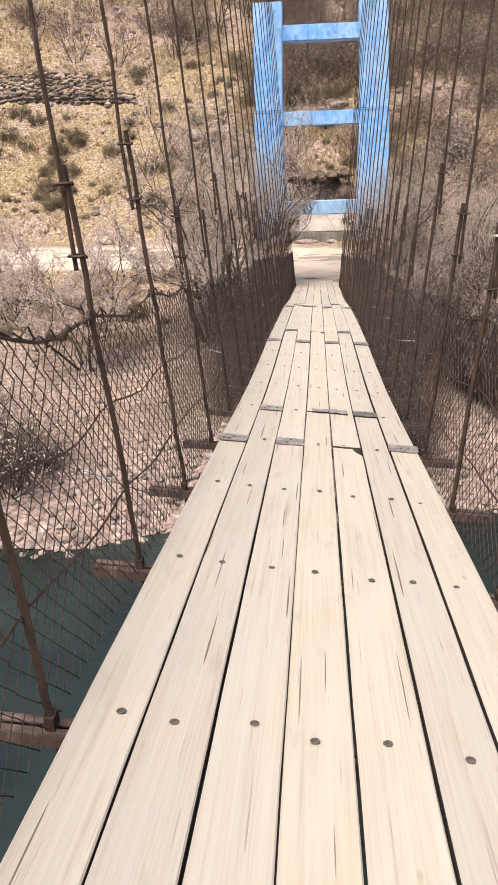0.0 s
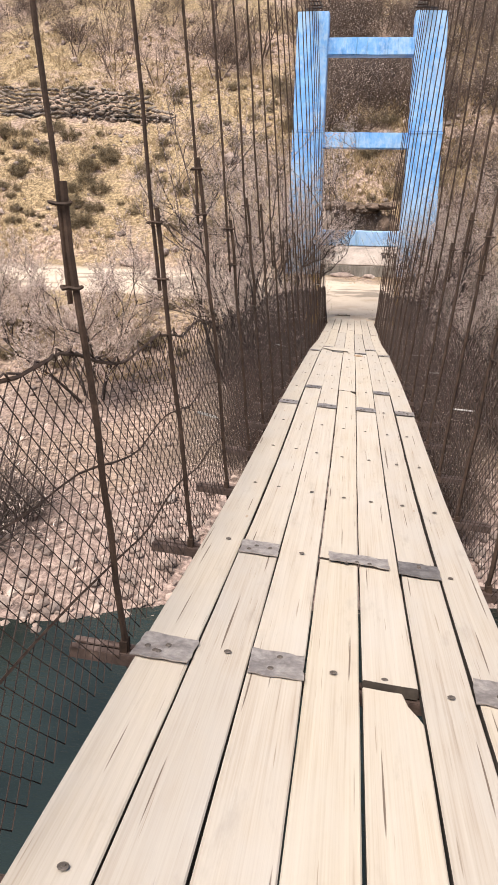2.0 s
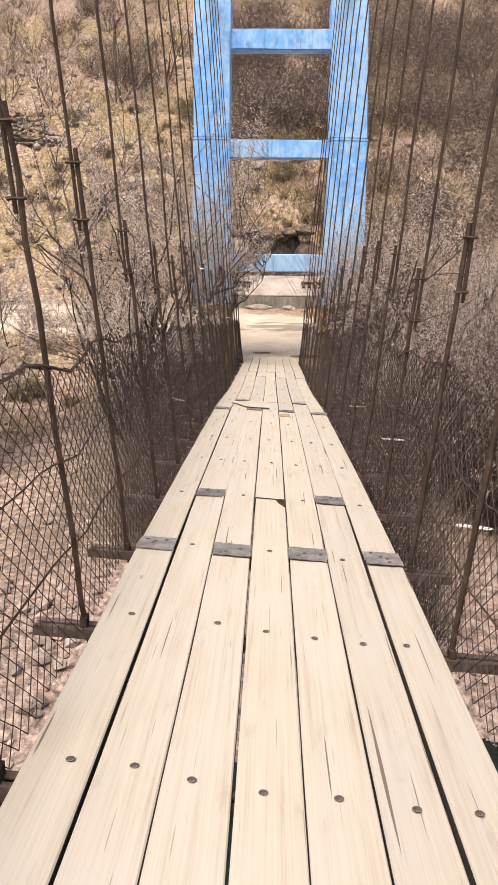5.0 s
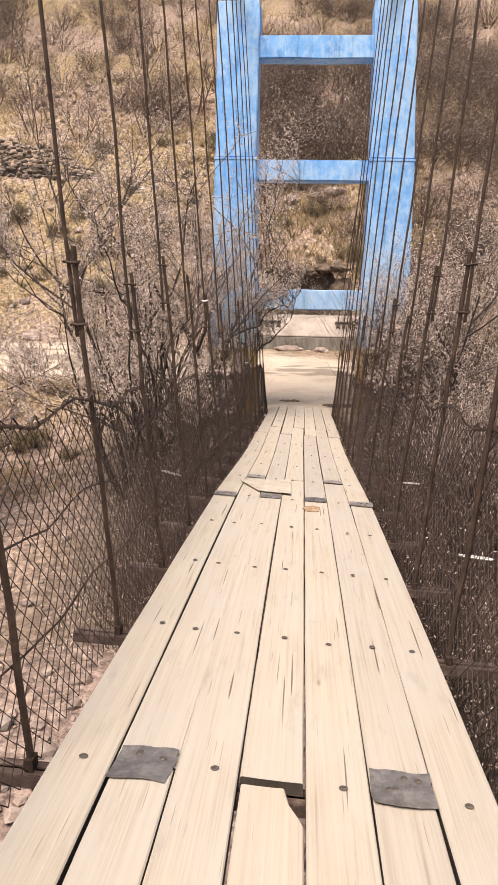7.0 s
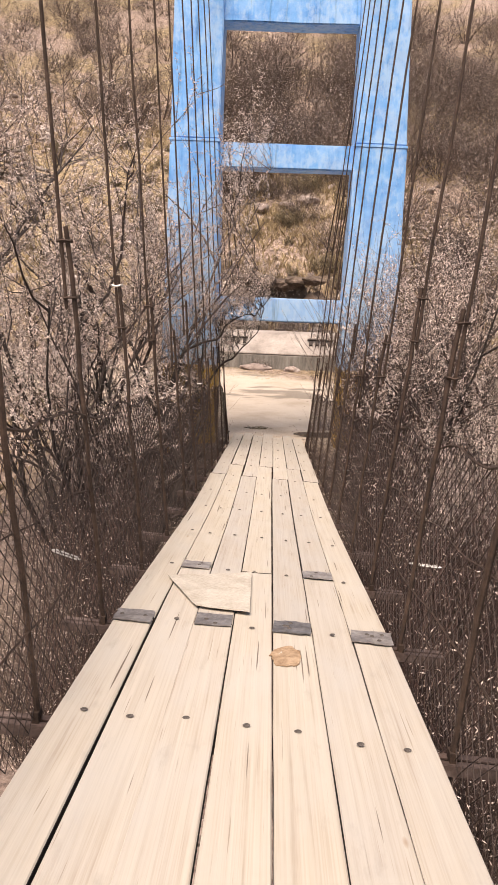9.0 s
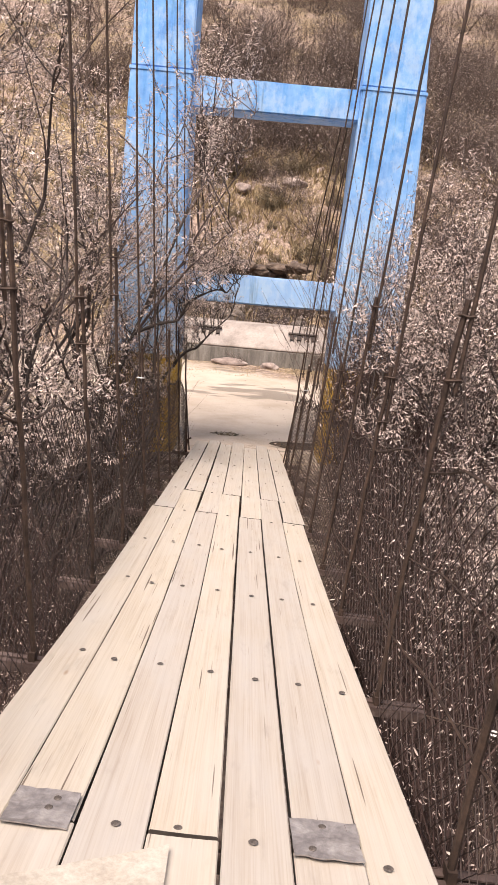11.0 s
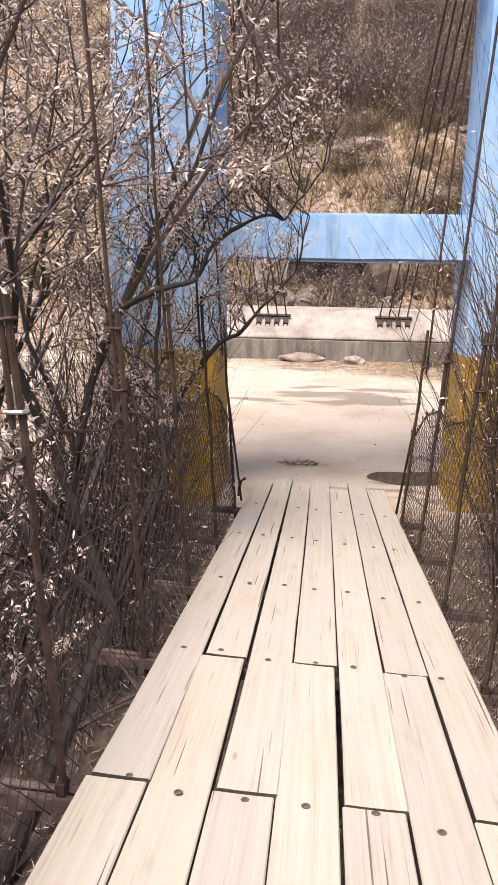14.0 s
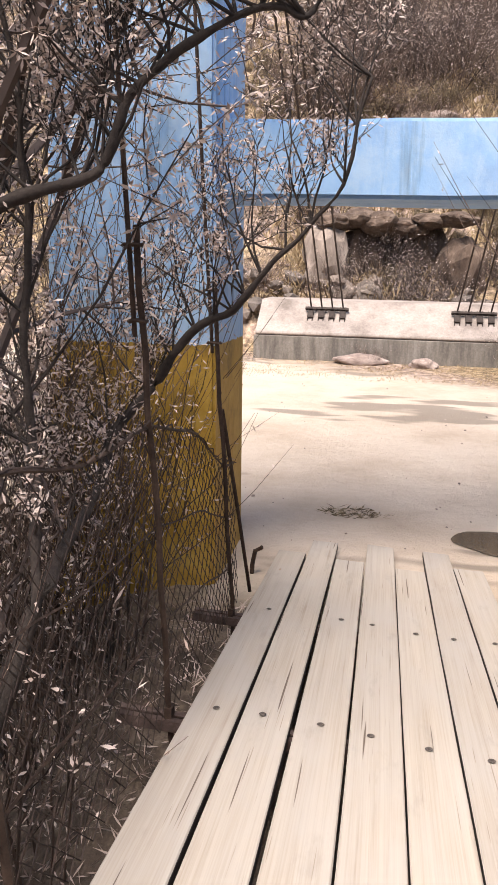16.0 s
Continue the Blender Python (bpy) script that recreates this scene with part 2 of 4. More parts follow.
M_STONE = mottled("dark_fieldstone", [(0.3, (0.15, 0.12, 0.1)), (0.6, (0.31, 0.26, 0.225)), (0.8, (0.5, 0.44, 0.39))], 3, 0.9, 0.0, 0.5, 0.02, 20, "object")
M_PEBBLE = mottled("river_stone", [(0.3, (0.2, 0.15, 0.13)), (0.55, (0.4, 0.32, 0.285)), (0.75, (0.68, 0.6, 0.55))], 3, 0.9, 0.0, 0.5, 0.02, 20, "island")
M_BARK = leafy("dark_bark", (0.036, 0.026, 0.022), (0.12, 0.088, 0.075))
M_LIMB = mottled("rough_dark_bark", [(0.3, (0.022, 0.016, 0.013)), (0.6, (0.06, 0.045, 0.037)), (0.8, (0.12, 0.095, 0.08))], 9, 0.9, 0.0, 0.8, 0.008, 70)
M_TWIG = leafy("brown_twig", (0.03, 0.02, 0.015), (0.15, 0.1, 0.075))
M_TWIG_RED = leafy("reddish_twig", (0.024, 0.014, 0.012), (0.1, 0.058, 0.048))
M_LEAF = leafy("dry_pale_leaf", (0.38, 0.29, 0.245), (0.72, 0.6, 0.53))
M_GRASS = leafy("dry_grass", (0.15, 0.1, 0.05), (0.46, 0.345, 0.195))
M_SAGE = leafy("grey_sage", (0.075, 0.055, 0.032), (0.25, 0.19, 0.11))


def water_material():
    m, nt, b = material("river_water", 0.12)
    v = coords(nt, "Object")
    n = noise_tex(nt, v, 1.0, 5, 0.6, (2.2, 5.0, 1))
    big = noise_tex(nt, v, 0.4, 3, 0.5)
    nt.links.new(ramp(nt, big, [(0.3, (0.01, 0.014, 0.012)), (0.7, (0.024, 0.034, 0.03))]), b.inputs["Base Color"])
    bump(nt, b, n, 0.35, 0.08)
    return m


M_WATER = water_material()
M_MUD = mottled("muddy_water", [(0.3, (0.075, 0.06, 0.045)), (0.7, (0.13, 0.105, 0.08))], 2.5, 0.08, 0.0, 0.03, 0.002, 12)


# ---- mesh helpers ----
class Geo:
    def __init__(self):
        self.v, self.f = [], []

    def tube(self, pts, radii, sides=3, cap=True):
        n = len(pts)
        base = len(self.v)
        for i, p in enumerate(pts):
            a, c = pts[max(i - 1, 0)], pts[min(i + 1, n - 1)]
            d = Vector(c) - Vector(a)
            d = d.normalized() if d.length > 1e-9 else Vector((0, 0, 1))
            u = d.cross(Vector((0.31, 0.93, 0.19)) if abs(d.z) > 0.8 else Vector((0, 0, 1))).normalized()
            w = d.cross(u)
            r = radii[i] if not isinstance(radii, (int, float)) else radii
            for k in range(sides):
                t = 2 * math.pi * k / sides
                self.v.append(tuple(Vector(p) + (u * math.cos(t) + w * math.sin(t)) * r))
        for i in range(n - 1):
            for k in range(sides):
                a, b2 = base + i * sides + k, base + i * sides + (k + 1) % sides
                self.f.append((a, b2, b2 + sides, a + sides))
        if cap:
            self.f.append(tuple(base + k for k in range(sides))[::-1])
            self.f.append(tuple(base + (n - 1) * sides + k for k in range(sides)))

    def box(self, c, size, m=None):
        base = len(self.v)
        for sx in (-1, 1):
            for sy in (-1, 1):
                for sz in (-1, 1):
                    p = Vector((sx * size[0] / 2, sy * size[1] / 2, sz * size[2] / 2))
                    if m is not None:
                        p = m @ p
                    self.v.append(tuple(p + Vector(c)))
        for q in ((0, 1, 3, 2), (4, 6, 7, 5), (0, 4, 5, 1), (2, 3, 7, 6), (0, 2, 6, 4), (1, 5, 7, 3)):
            self.f.append(tuple(base + i for i in q))

    def leaf(self, p, d, ln, wd, rng):
        d = Vector(d).normalized()
        u = d.cross(Vector((rng.uniform(-1, 1), rng.uniform(-1, 1), rng.uniform(-1, 1)))).normalized() * wd
        p = Vector(p)
        base = len(self.v)
        self.v += [tuple(p), tuple(p + d * ln * 0.5 + u), tuple(p + d * ln), tuple(p + d * ln * 0.5 - u)]
        self.f.append((base, base + 1, base + 2, base + 3))

    def mesh(self, name, mat, smooth=False):
        me = bpy.data.meshes.new(name)
        me.from_pydata(self.v, [], self.f)
        me.materials.append(mat)
        if smooth:
            me.shade_smooth()
        me.update()
        return me


def part(name, geo, mat, parent=None, label="", smooth=False):
    me = geo if isinstance(geo, bpy.types.Mesh) else geo.mesh(name, mat, smooth)
    ob = new(name, me)
    ob.parent = parent
    if label:
        ob["label"] = label
    return ob


def bevel_box(name, size, mat, bev=0.01, seg=1):
    bm = bmesh.new()
    bmesh.ops.create_cube(bm, size=1)
    for v in bm.verts:
        v.co = Vector((v.co.x * size[0], v.co.y * size[1], v.co.z * size[2]))
    bmesh.ops.bevel(bm, geom=bm.edges[:], offset=bev, segments=seg, affect="EDGES")
    me = bpy.data.meshes.new(name)
    bm.to_mesh(me)
    bm.free()
    me.materials.append(mat)
    return me


def stone_mesh(name, seed, mat, sub=1):
    bm = bmesh.new()
    bmesh.ops.create_icosphere(bm, subdivisions=sub, radius=0.5)
    for v in bm.verts:
        k = 1 + 0.35 * noise.noise(v.co * 2.1 + Vector((seed * 3.7, seed, 0)))
        v.co = Vector((v.co.x * k, v.co.y * k * 0.8, v.co.z * k * 0.62))
    me = bpy.data.meshes.new(name)
    bm.to_mesh(me)
    bm.free()
    me.materials.append(mat)
    return me


def empty(name, loc=(0, 0, 0)):
    ob = new(name)
    ob.location = loc
    return ob


# ---- ground ----
# the deck line, sagging and lifting a little between its girders, and its lean to the downstream side
DECK = [(-8.0, 0.78), (-4.0, 0.33), (3.0, -0.395), (7.4, -0.9), (11.4, -1.21), (15.5, -1.615), (19.0, -2.055), (22.2, -2.365), (25.6, -2.695), (29.0, -3.02)]


def deck_tilt(y):
    return -0.085 + 0.04 * smooth(7, 13, y)


def deck_z(y, x=0.0):
    y = max(-7.9, min(28.9, y))
    i = max(j for j in range(len(DECK) - 1) if DECK[j][0] <= y)

    def slope(j):
        a, b = DECK[max(j - 1, 0)], DECK[min(j + 1, len(DECK) - 1)]
        return (b[1] - a[1]) / (b[0] - a[0])
    (a, za), (b, zb) = DECK[i], DECK[i + 1]
    h = b - a
    t = (y - a) / h
    z = za * (2 * t ** 3 - 3 * t * t + 1) + slope(i) * h * (t ** 3 - 2 * t * t + t) + zb * (3 * t * t - 2 * t ** 3) + slope(i + 1) * h * (t ** 3 - t * t)
    return z + deck_tilt(y) * x


def smooth(a, b, t):
    t = max(0.0, min(1.0, (t - a) / (b - a)))
    return t * t * (3 - 2 * t)


def shore(x):
    return 15.6 + 0.22 * max(-8, min(8, x)) + 0.5 * noise.noise(Vector((x * 0.5, 3.1, 0)))


WATER_Z = -6.3


def bank_edge(x):
    """where the river bank meets the dusty track"""
    return 26.3 + 1.6 * (smooth(0.85, 2.3, -x) if x < 0 else smooth(2.0, 3.4, x)) + 2.4 * smooth(3, 6, abs(x))


def ground_z(x, y):
    if y < -1:   # near bank, behind the walker
        return -8 + 9.5 * smooth(-3, -9, y) + 10 * smooth(-10, -40, y)
    ys = shore(x)
    d = y - ys
    ye = bank_edge(x)
    n1 = noise.noise(Vector((x * 0.35, y * 0.35, 0)))
    n2 = noise.noise(Vector((x * 1.3, y * 1.3, 5)))
    if d < 0:
        return WATER_Z + max(-1.2, d * 0.35) + 0.05 * n2
    road = -2.9 + 0.05 * max(0.0, max(y, ye) - 28.3)
    if y < ye:
        t = d / (ye - ys)
        z = WATER_Z + 0.5 * smooth(0, 0.12, t) + (road - WATER_Z - 0.5) * (0.55 * t + 0.45 * smooth(0.5, 1, t))
        return z + (0.16 * n1 + 0.07 * n2) * smooth(0, 0.1, t) * smooth(1, 0.85, t)
    hy = 38.1 + 0.5 * n1 + 0.3 * smooth(3, 8, abs(x))
    road += 0.025 * n2 * smooth(27.3, 29, y)
    if y < hy:
        return road
    h = y - hy
    z = -2.42 + 0.62 * h - 1.2 * smooth(11.5, 17, h) + 0.45 * smooth(0, 1.0, h)
    if h > 60:
        z -= (h - 60) * 0.3
    return z + (0.9 * noise.noise(Vector((x * 0.12, y * 0.12, 9))) + 0.35 * n1 + 0.14 * n2) * smooth(0, 4, h)


def axis(pairs):
    out = []
    for a, b, st in pairs:
        v = a
        while v < b - 1e-6:
            out.append(v)
            v += st
    return out


def build_ground():
    xs = axis([(-900, -200, 175), (-200, -60, 20), (-60, -22, 2.5), (-22, -6, 0.8), (-6, 6, 0.3), (6, 22, 0.8), (22, 60, 2.5), (60, 200, 20), (200, 1000, 200)])
    ys = axis([(-900, -60, 140), (-60, -9, 6), (-9, 12, 1.5), (12, 40, 0.3), (40, 67, 0.7), (67, 121, 3), (121, 300, 30), (300, 1000, 175)])
    verts = [(x, y, ground_z(x, y)) for y in ys for x in xs]
    nx = len(xs)
    faces = [(j * nx + i, j * nx + i + 1, (j + 1) * nx + i + 1, (j + 1) * nx + i) for j in range(len(ys) - 1) for i in range(nx - 1)]
    me = bpy.data.meshes.new("ground")
    me.from_pydata(verts, [], faces)
    me.shade_smooth()
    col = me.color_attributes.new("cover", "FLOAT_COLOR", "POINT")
    for i, (x, y, z) in enumerate(verts):
        ys_ = shore(x)
        ye = bank_edge(x)
        n = 0.6 * noise.noise(Vector((x * 0.9, y * 0.9, 2)))
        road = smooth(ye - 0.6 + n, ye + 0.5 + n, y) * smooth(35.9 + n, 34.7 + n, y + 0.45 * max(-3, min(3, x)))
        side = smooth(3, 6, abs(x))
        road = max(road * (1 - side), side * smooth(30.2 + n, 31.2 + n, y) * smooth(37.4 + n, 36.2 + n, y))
        grav = smooth(-2, 0, y - ys_) * smooth(7 + 2 * n, 3 + 2 * n, y - ys_)
        pink = 0.75 * smooth(3, 5, y - ys_) * smooth(ye - 1, ye - 4, y) * smooth(1.5, 5, -x)
        # leaf litter under the thicket beside the deck, darkened to paint in its shade
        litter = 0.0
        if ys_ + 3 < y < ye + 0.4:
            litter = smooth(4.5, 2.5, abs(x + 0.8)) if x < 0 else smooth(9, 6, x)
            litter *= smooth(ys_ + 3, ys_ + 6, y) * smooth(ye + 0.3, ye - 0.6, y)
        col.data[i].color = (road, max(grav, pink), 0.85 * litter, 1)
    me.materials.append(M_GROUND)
    tagged(new("ground", me), "dry river bank, dusty track and steep grassy hillside", "ground", kind="structure")
    g = Geo()
    g.v = [(-400, -12, WATER_Z), (400, -12, WATER_Z), (400, 19, WATER_Z), (-400, 19, WATER_Z)]
    g.f = [(0, 1, 2, 3)]
    tagged(new("water", g.mesh("water", M_WATER)), "dark green shallow river water under the bridge", "river", kind="structure")


build_ground()

# ---- tower ----
TY = 26.46


def prism(bottom, top, mat, name, bev=0.02):
    """a column between two rectangles (x0, x1, y0, y1, z)"""
    bm = bmesh.new()
    vs = []
    for x0, x1, y0, y1, z in (bottom, top):
        vs.append([bm.verts.new(p) for p in ((x0, y0, z), (x1, y0, z), (x1, y1, z), (x0, y1, z))])
    bm.faces.new(vs[0][::-1])
    bm.faces.new(vs[1])
    for i in range(4):
        bm.faces.new((vs[0][i], vs[0][(i + 1) % 4], vs[1][(i + 1) % 4], vs[1][i]))
    bmesh.ops.bevel(bm, geom=bm.edges[:], offset=bev, segments=2, affect="EDGES")
    bmesh.ops.subdivide_edges(bm, edges=[e for e in bm.edges if e.calc_length() > 0.5], cuts=6, use_grid_fill=True)
    for v in bm.verts:
        v.co += 0.012 * noise.noise_vector(v.co * 1.7)
    bmesh.ops.recalc_face_normals(bm, faces=bm.faces[:])
    me = bpy.data.meshes.new(name)
    bm.to_mesh(me)
    bm.free()
    me.materials.append(mat)
    return me


def build_tower():
    t = tagged(empty("bridge_tower"), "blue painted concrete bridge tower with flaking yellow foot", "tower")
    JZ = 2.49
    for name, x0t, x1t, x0j, x1j, x0b, x1b in (("column", -1.9, -1.04, -1.93, -1.06, -2.08, -0.95), ("column", 1.25, 2.08, 1.3, 2.2, 1.23, 2.3)):
        lower = part(name, prism((x0b, x1b, TY, TY + 0.95, -4.6), (x0j, x1j, TY, TY + 0.9, JZ), M_PAINT, "lower_shaft"), M_PAINT, t)
        part("upper_shaft", prism((x0j + 0.01, x1j - 0.01, TY + 0.01, TY + 0.88, JZ + 0.004), (x0t, x1t, TY + 0.03, TY + 0.8, 5.48), M_PAINT, "upper_shaft"), M_PAINT, lower)
        part("joint_band", prism((x0j - 0.012, x1j + 0.012, TY - 0.012, TY + 0.9, JZ - 0.05), (x0j - 0.012, x1j + 0.012, TY - 0.012, TY + 0.9, JZ), M_PAINT, "joint_band", 0.008), M_PAINT, lower)
    for z0, z1, x0, x1 in ((4.42, 4.86, -1.04, 1.25), (2.05, 2.47, -1.06, 1.3), (-0.62, -0.2, -1.01, 1.27)):
        part("cross_beam", prism((x0 - 0.03, x1 + 0.03, TY + 0.12, TY + 0.62, z0), (x0 - 0.03, x1 + 0.03, TY + 0.12, TY + 0.62, z1), M_PAINT, "cross_beam"), M_PAINT, t)
    return t


build_tower()


def build_block():
    """anchor block: low front wall, sloping apron above it"""
    b = tagged(empty("anchor_block"), "weathered concrete cable anchor block beside the track", "anchor block")
    x0, x1 = -2.45, 2.95
    bm = bmesh.new()
    prof = [(36.6, -3.3), (36.6, -2.04), (36.55, -2.03), (36.55, -1.98), (37.3, -1.4), (38.4, -1.38), (38.4, -3.3)]
    a = [bm.verts.new((x0, y, z)) for y, z in prof]
    c = [bm.verts.new((x1, y, z)) for y, z in prof]
    bm.faces.new(a)
    bm.faces.new(c[::-1])
    for i in range(len(prof)):
        j = (i + 1) % len(prof)
        bm.faces.new((a[i], c[i], c[j], a[j]))
    bmesh.ops.recalc_face_normals(bm, faces=bm.faces[:])
    bmesh.ops.bevel(bm, geom=[e for e in bm.edges if e.calc_length() > 1], offset=0.015, segments=1, affect="EDGES")
    me = bpy.data.meshes.new("block")
    bm.to_mesh(me)
    bm.free()
    me.materials.append(M_CONC)
    part("block_body", me, M_CONC, b)
    # front face in the darker concrete, painted as if shaded
    plinth = part("plinth", bevel_box("plinth", (x1 - x0 + 0.06, 0.09, 0.8), M_CONC_SHADED, 0.012), M_CONC_SHADED, b, "grey stained plinth, shade painted into its colour")
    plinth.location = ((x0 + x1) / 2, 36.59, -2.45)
    return b


build_block()

# ---- cables and hangers ----
def cable_z(y):
    d = 26.7 - y
    return 5.56 - 0.146 * d + 0.0024 * d * d


def hang_x(side, y, z):
    """the hangers lean outwards from the deck edge to the cable"""
    return side * (0.705 + (0.095 - 0.02 * smooth(15, 23, y)) * (z - deck_z(y)))


def build_cables():
    for side in (-1, 1):
        for k in range(4):
            g = Geo()
            off = (k - 1.5) * 0.07
            pts = []
            y = -34.0
            while y < 26.2:
                z = cable_z(y)
                pts.append((hang_x(side, y, z) + off, y, z + 0.01 * k))
                y += 1.0
            cx = (1.7 if side > 0 else -1.55) + off
            pts += [(cx, 26.5, 5.54), (cx, 26.8, 5.57), (cx, 27.1, 5.51)]
            ax = (1.51 if side > 0 else -1.17) + (k - 1.5) * 0.2
            pts.append((ax, 37.05, -1.54))
            g.tube(pts, 0.016, 5)
            tagged(part("main_cable", g, M_ROPE), "dark twisted steel suspension cable over the tower", "cable", "main cables")
            build_anchor(ax, side)


def build_anchor(ax, side):
    a = tagged(empty("cable_anchor", (ax, 36.99, -1.575)), "black steel cable clamp bolted on the anchor block", "cable anchor", "cable anchors")
    rx = Matrix.Rotation(radians(-40), 4, "X")
    g = Geo()
    g.box((0, 0, 0.02), (0.21, 0.06, 0.045), rx.to_3x3())
    part("cross_bar", g, M_ROPE, a)
    g = Geo()
    g.box((0, -0.08, -0.09), (0.11, 0.07, 0.15), rx.to_3x3())
    part("clamp_body", g, M_ROPE, a)
    for sx in (-0.045, 0.045):
        g = Geo()
        g.tube([(sx, 0.03, 0.06), (sx, -0.17, -0.2)], 0.011, 5)
        part("clamp_bolt", g, M_ROPE, a)


build_cables()

ROWS_Y = [-3.4, -2.3, -1.2, -0.15, 0.9, 1.95, 3.02, 4.09, 5.18, 6.3, 7.4, 8.43, 9.4, 10.3, 11.33, 12.42, 13.45, 14.5, 15.55, 16.65, 17.8, 19.03, 20.05, 21.22, 22.27, 23.33, 24.5, 25.63]


def build_crossbeam(y):
    z = deck_z(y) - 0.045
    ob = tagged(empty("cross_girder", (0, y, z)), "rusty steel channel girder under the deck boards", "girder", "deck girders")
    ob.rotation_euler = (0, -math.atan(deck_tilt(y)), 0)
    for dy in (-0.034, 0.034):
        g = Geo()
        s = 1 if dy > 0 else -1
        g.box((0, dy, -0.02), (1.8, 0.006, 0.04))
        g.box((0, dy - s * 0.013, -0.003), (1.8, 0.027, 0.006))
        g.box((0, dy - s * 0.013, -0.037), (1.8, 0.027, 0.006))
        part("channel", g, M_CHANNEL, ob)


def build_hanger(side, y, rng):
    z0 = deck_z(y, side * 0.75)
    top = cable_z(y)
    ob = tagged(empty("hanger", (0, 0, 0)), "rusty steel hanger rod from deck girder to cable", "hanger rod", "hanger rods")

    def at(z, jx=0.0, jy=0.0):
        return (hang_x(side, y, z) + jx, y + jy, z)
    knee = z0 + 1.25 + rng.uniform(-0.25, 0.35)
    g = Geo()
    n = 9
    pts = [at(z0 - 0.16 + (knee + 0.35 - z0 + 0.16) * i / n, rng.uniform(-0.006, 0.006), rng.uniform(-0.006, 0.006)) for i in range(n + 1)]
    g.tube(pts, 0.0115, 6)
    part("lower_rod", g, M_RUST, ob)
    g = Geo()
    jx, jy = side * 0.028, rng.uniform(-0.01, 0.01)
    pts = [at(knee + (top - knee) * i / 8, jx * max(0, 1 - i / 4) + rng.uniform(-0.008, 0.008), jy + rng.uniform(-0.008, 0.008)) for i in range(9)]
    g.tube(pts, 0.009, 6)
    part("upper_rod", g, M_RUST, ob)
    for zz in (knee + 0.05, knee + 0.29):
        g = Geo()
        p = Vector(at(zz, side * 0.014))
        ring = [p + Vector((math.cos(a) * 0.032, math.sin(a) * 0.021, rng.uniform(-0.004, 0.004))) for a in [i * math.pi / 4 for i in range(9)]]
        g.tube(ring, 0.006, 5)
        part("clamp_ring", g, M_ZINC if rng.random() < 0.05 else M_RUST, ob)
    g = Geo()
    g.tube([at(top - 0.03, -0.13), at(top - 0.035), at(top - 0.03, 0.13)], 0.014, 5)
    part("cable_hook", g, M_RUST, ob)
    g = Geo()
    g.box(at(z0 - 0.05, side * 0.006), (0.026, 0.045, 0.085))
    part("foot_bracket", g, M_RUST, ob)


hrng = random.Random(4)
for yy in ROWS_Y:
    build_crossbeam(yy)
    for sd in (-1, 1):
        build_hanger(sd, yy, hrng)


# ---- chain-link fence ----
def build_fence(side):
    rng = random.Random(11 + side)
    f = tagged(empty("mesh_fence"), "sagging rusty chain-link fence along the deck edge", "fence", "mesh fences")
    g = Geo()
    y0, y1, pitch, H = -2.5, 25.95, 0.043, 1.05

    def height(y):
        k = abs(((y * 0.98) % 1.0) - 0.5) * 2
        h = H - 0.06 * (1 - k) + 0.05 * noise.noise(Vector((y * 0.8, side * 7, 0)))
        return h * (1 - 0.25 * smooth(25.0, 25.7, y))

    def at(y, h):
        b = 0.03 * noise.noise(Vector((y * 1.1, h * 1.5, side * 3)))
        z = deck_z(y, side * 0.75) - 0.06 + h
        return (hang_x(side, y, z) + side * (0.012 + b), y, z)
    n = int((y1 - y0) / pitch)
    for i in range(n):
        yc = y0 + i * pitch
        top = height(yc)
        rows = int(top / 0.04)
        pts = []
        for k in range(rows + 1):
            dy = pitch * 0.5 * (1 if (k + i) % 2 else -1)
            pts.append(at(yc + dy * 0.98 + 0.03 * noise.noise(Vector((yc * 0.9, k * 0.11, 1))), top * k / rows))
        g.tube(pts, 0.0021, 3, False)
    tagged(part("chain_link", g, M_MESH, f), "rusty diamond wire netting", kind="stuff")
    for hh, r in ((1.0, 0.006), (0.66, 0.004), (0.33, 0.005)):
        g = Geo()
        pts = []
        y = y0
        while y < y1:
            wob = 0.02 * noise.noise(Vector((y * 2.3, hh, side)))
            pts.append(at(y, height(y) * hh + wob))
            y += 0.16
        g.tube(pts, r, 4)
        part("strand_wire", g, M_RUST, f)
    # twisted remains along the upper edge
    g = Geo()
    y = y0
    while y < y1:
        p = Vector(at(y, height(y)))
        q = Vector(at(y + 0.1, height(y + 0.1)))
        g.tube([p, p.lerp(q, 0.4) + Vector((rng.uniform(-0.02, 0.02), 0, rng.uniform(-0.01, 0.04))), q], 0.0035, 3)
        y += 0.085
    part("twisted_edge", g, M_MESH, f)
    # slanting end post
    g = Geo()
    z = deck_z(26.0, side * 0.75)
    g.tube([(side * 0.70, 26.12, z - 0.08), (side * 0.75, 25.95, z + 0.45), (side * 0.80, 25.75, z + 1.0)], 0.011, 6)
    part("end_post", g, M_RUST, f)


for sd in (-1, 1):
    build_fence(sd)

# ---- deck boards ----
PITCH = 0.1865
ODD = [-4.2, -0.1, 5.14, 10.27, 15.54, 21.25]
EVEN = [-4.2, 0.95, 6.27, 11.32, 16.62, 22.25]
ENDS = [26.85, 27.25, 26.8, 27.3, 26.76, 27.3, 26.95]
BROKEN = {(4, 5.14), (3, 11.32)}   # boards whose far corner has split away
drng = random.Random(3)


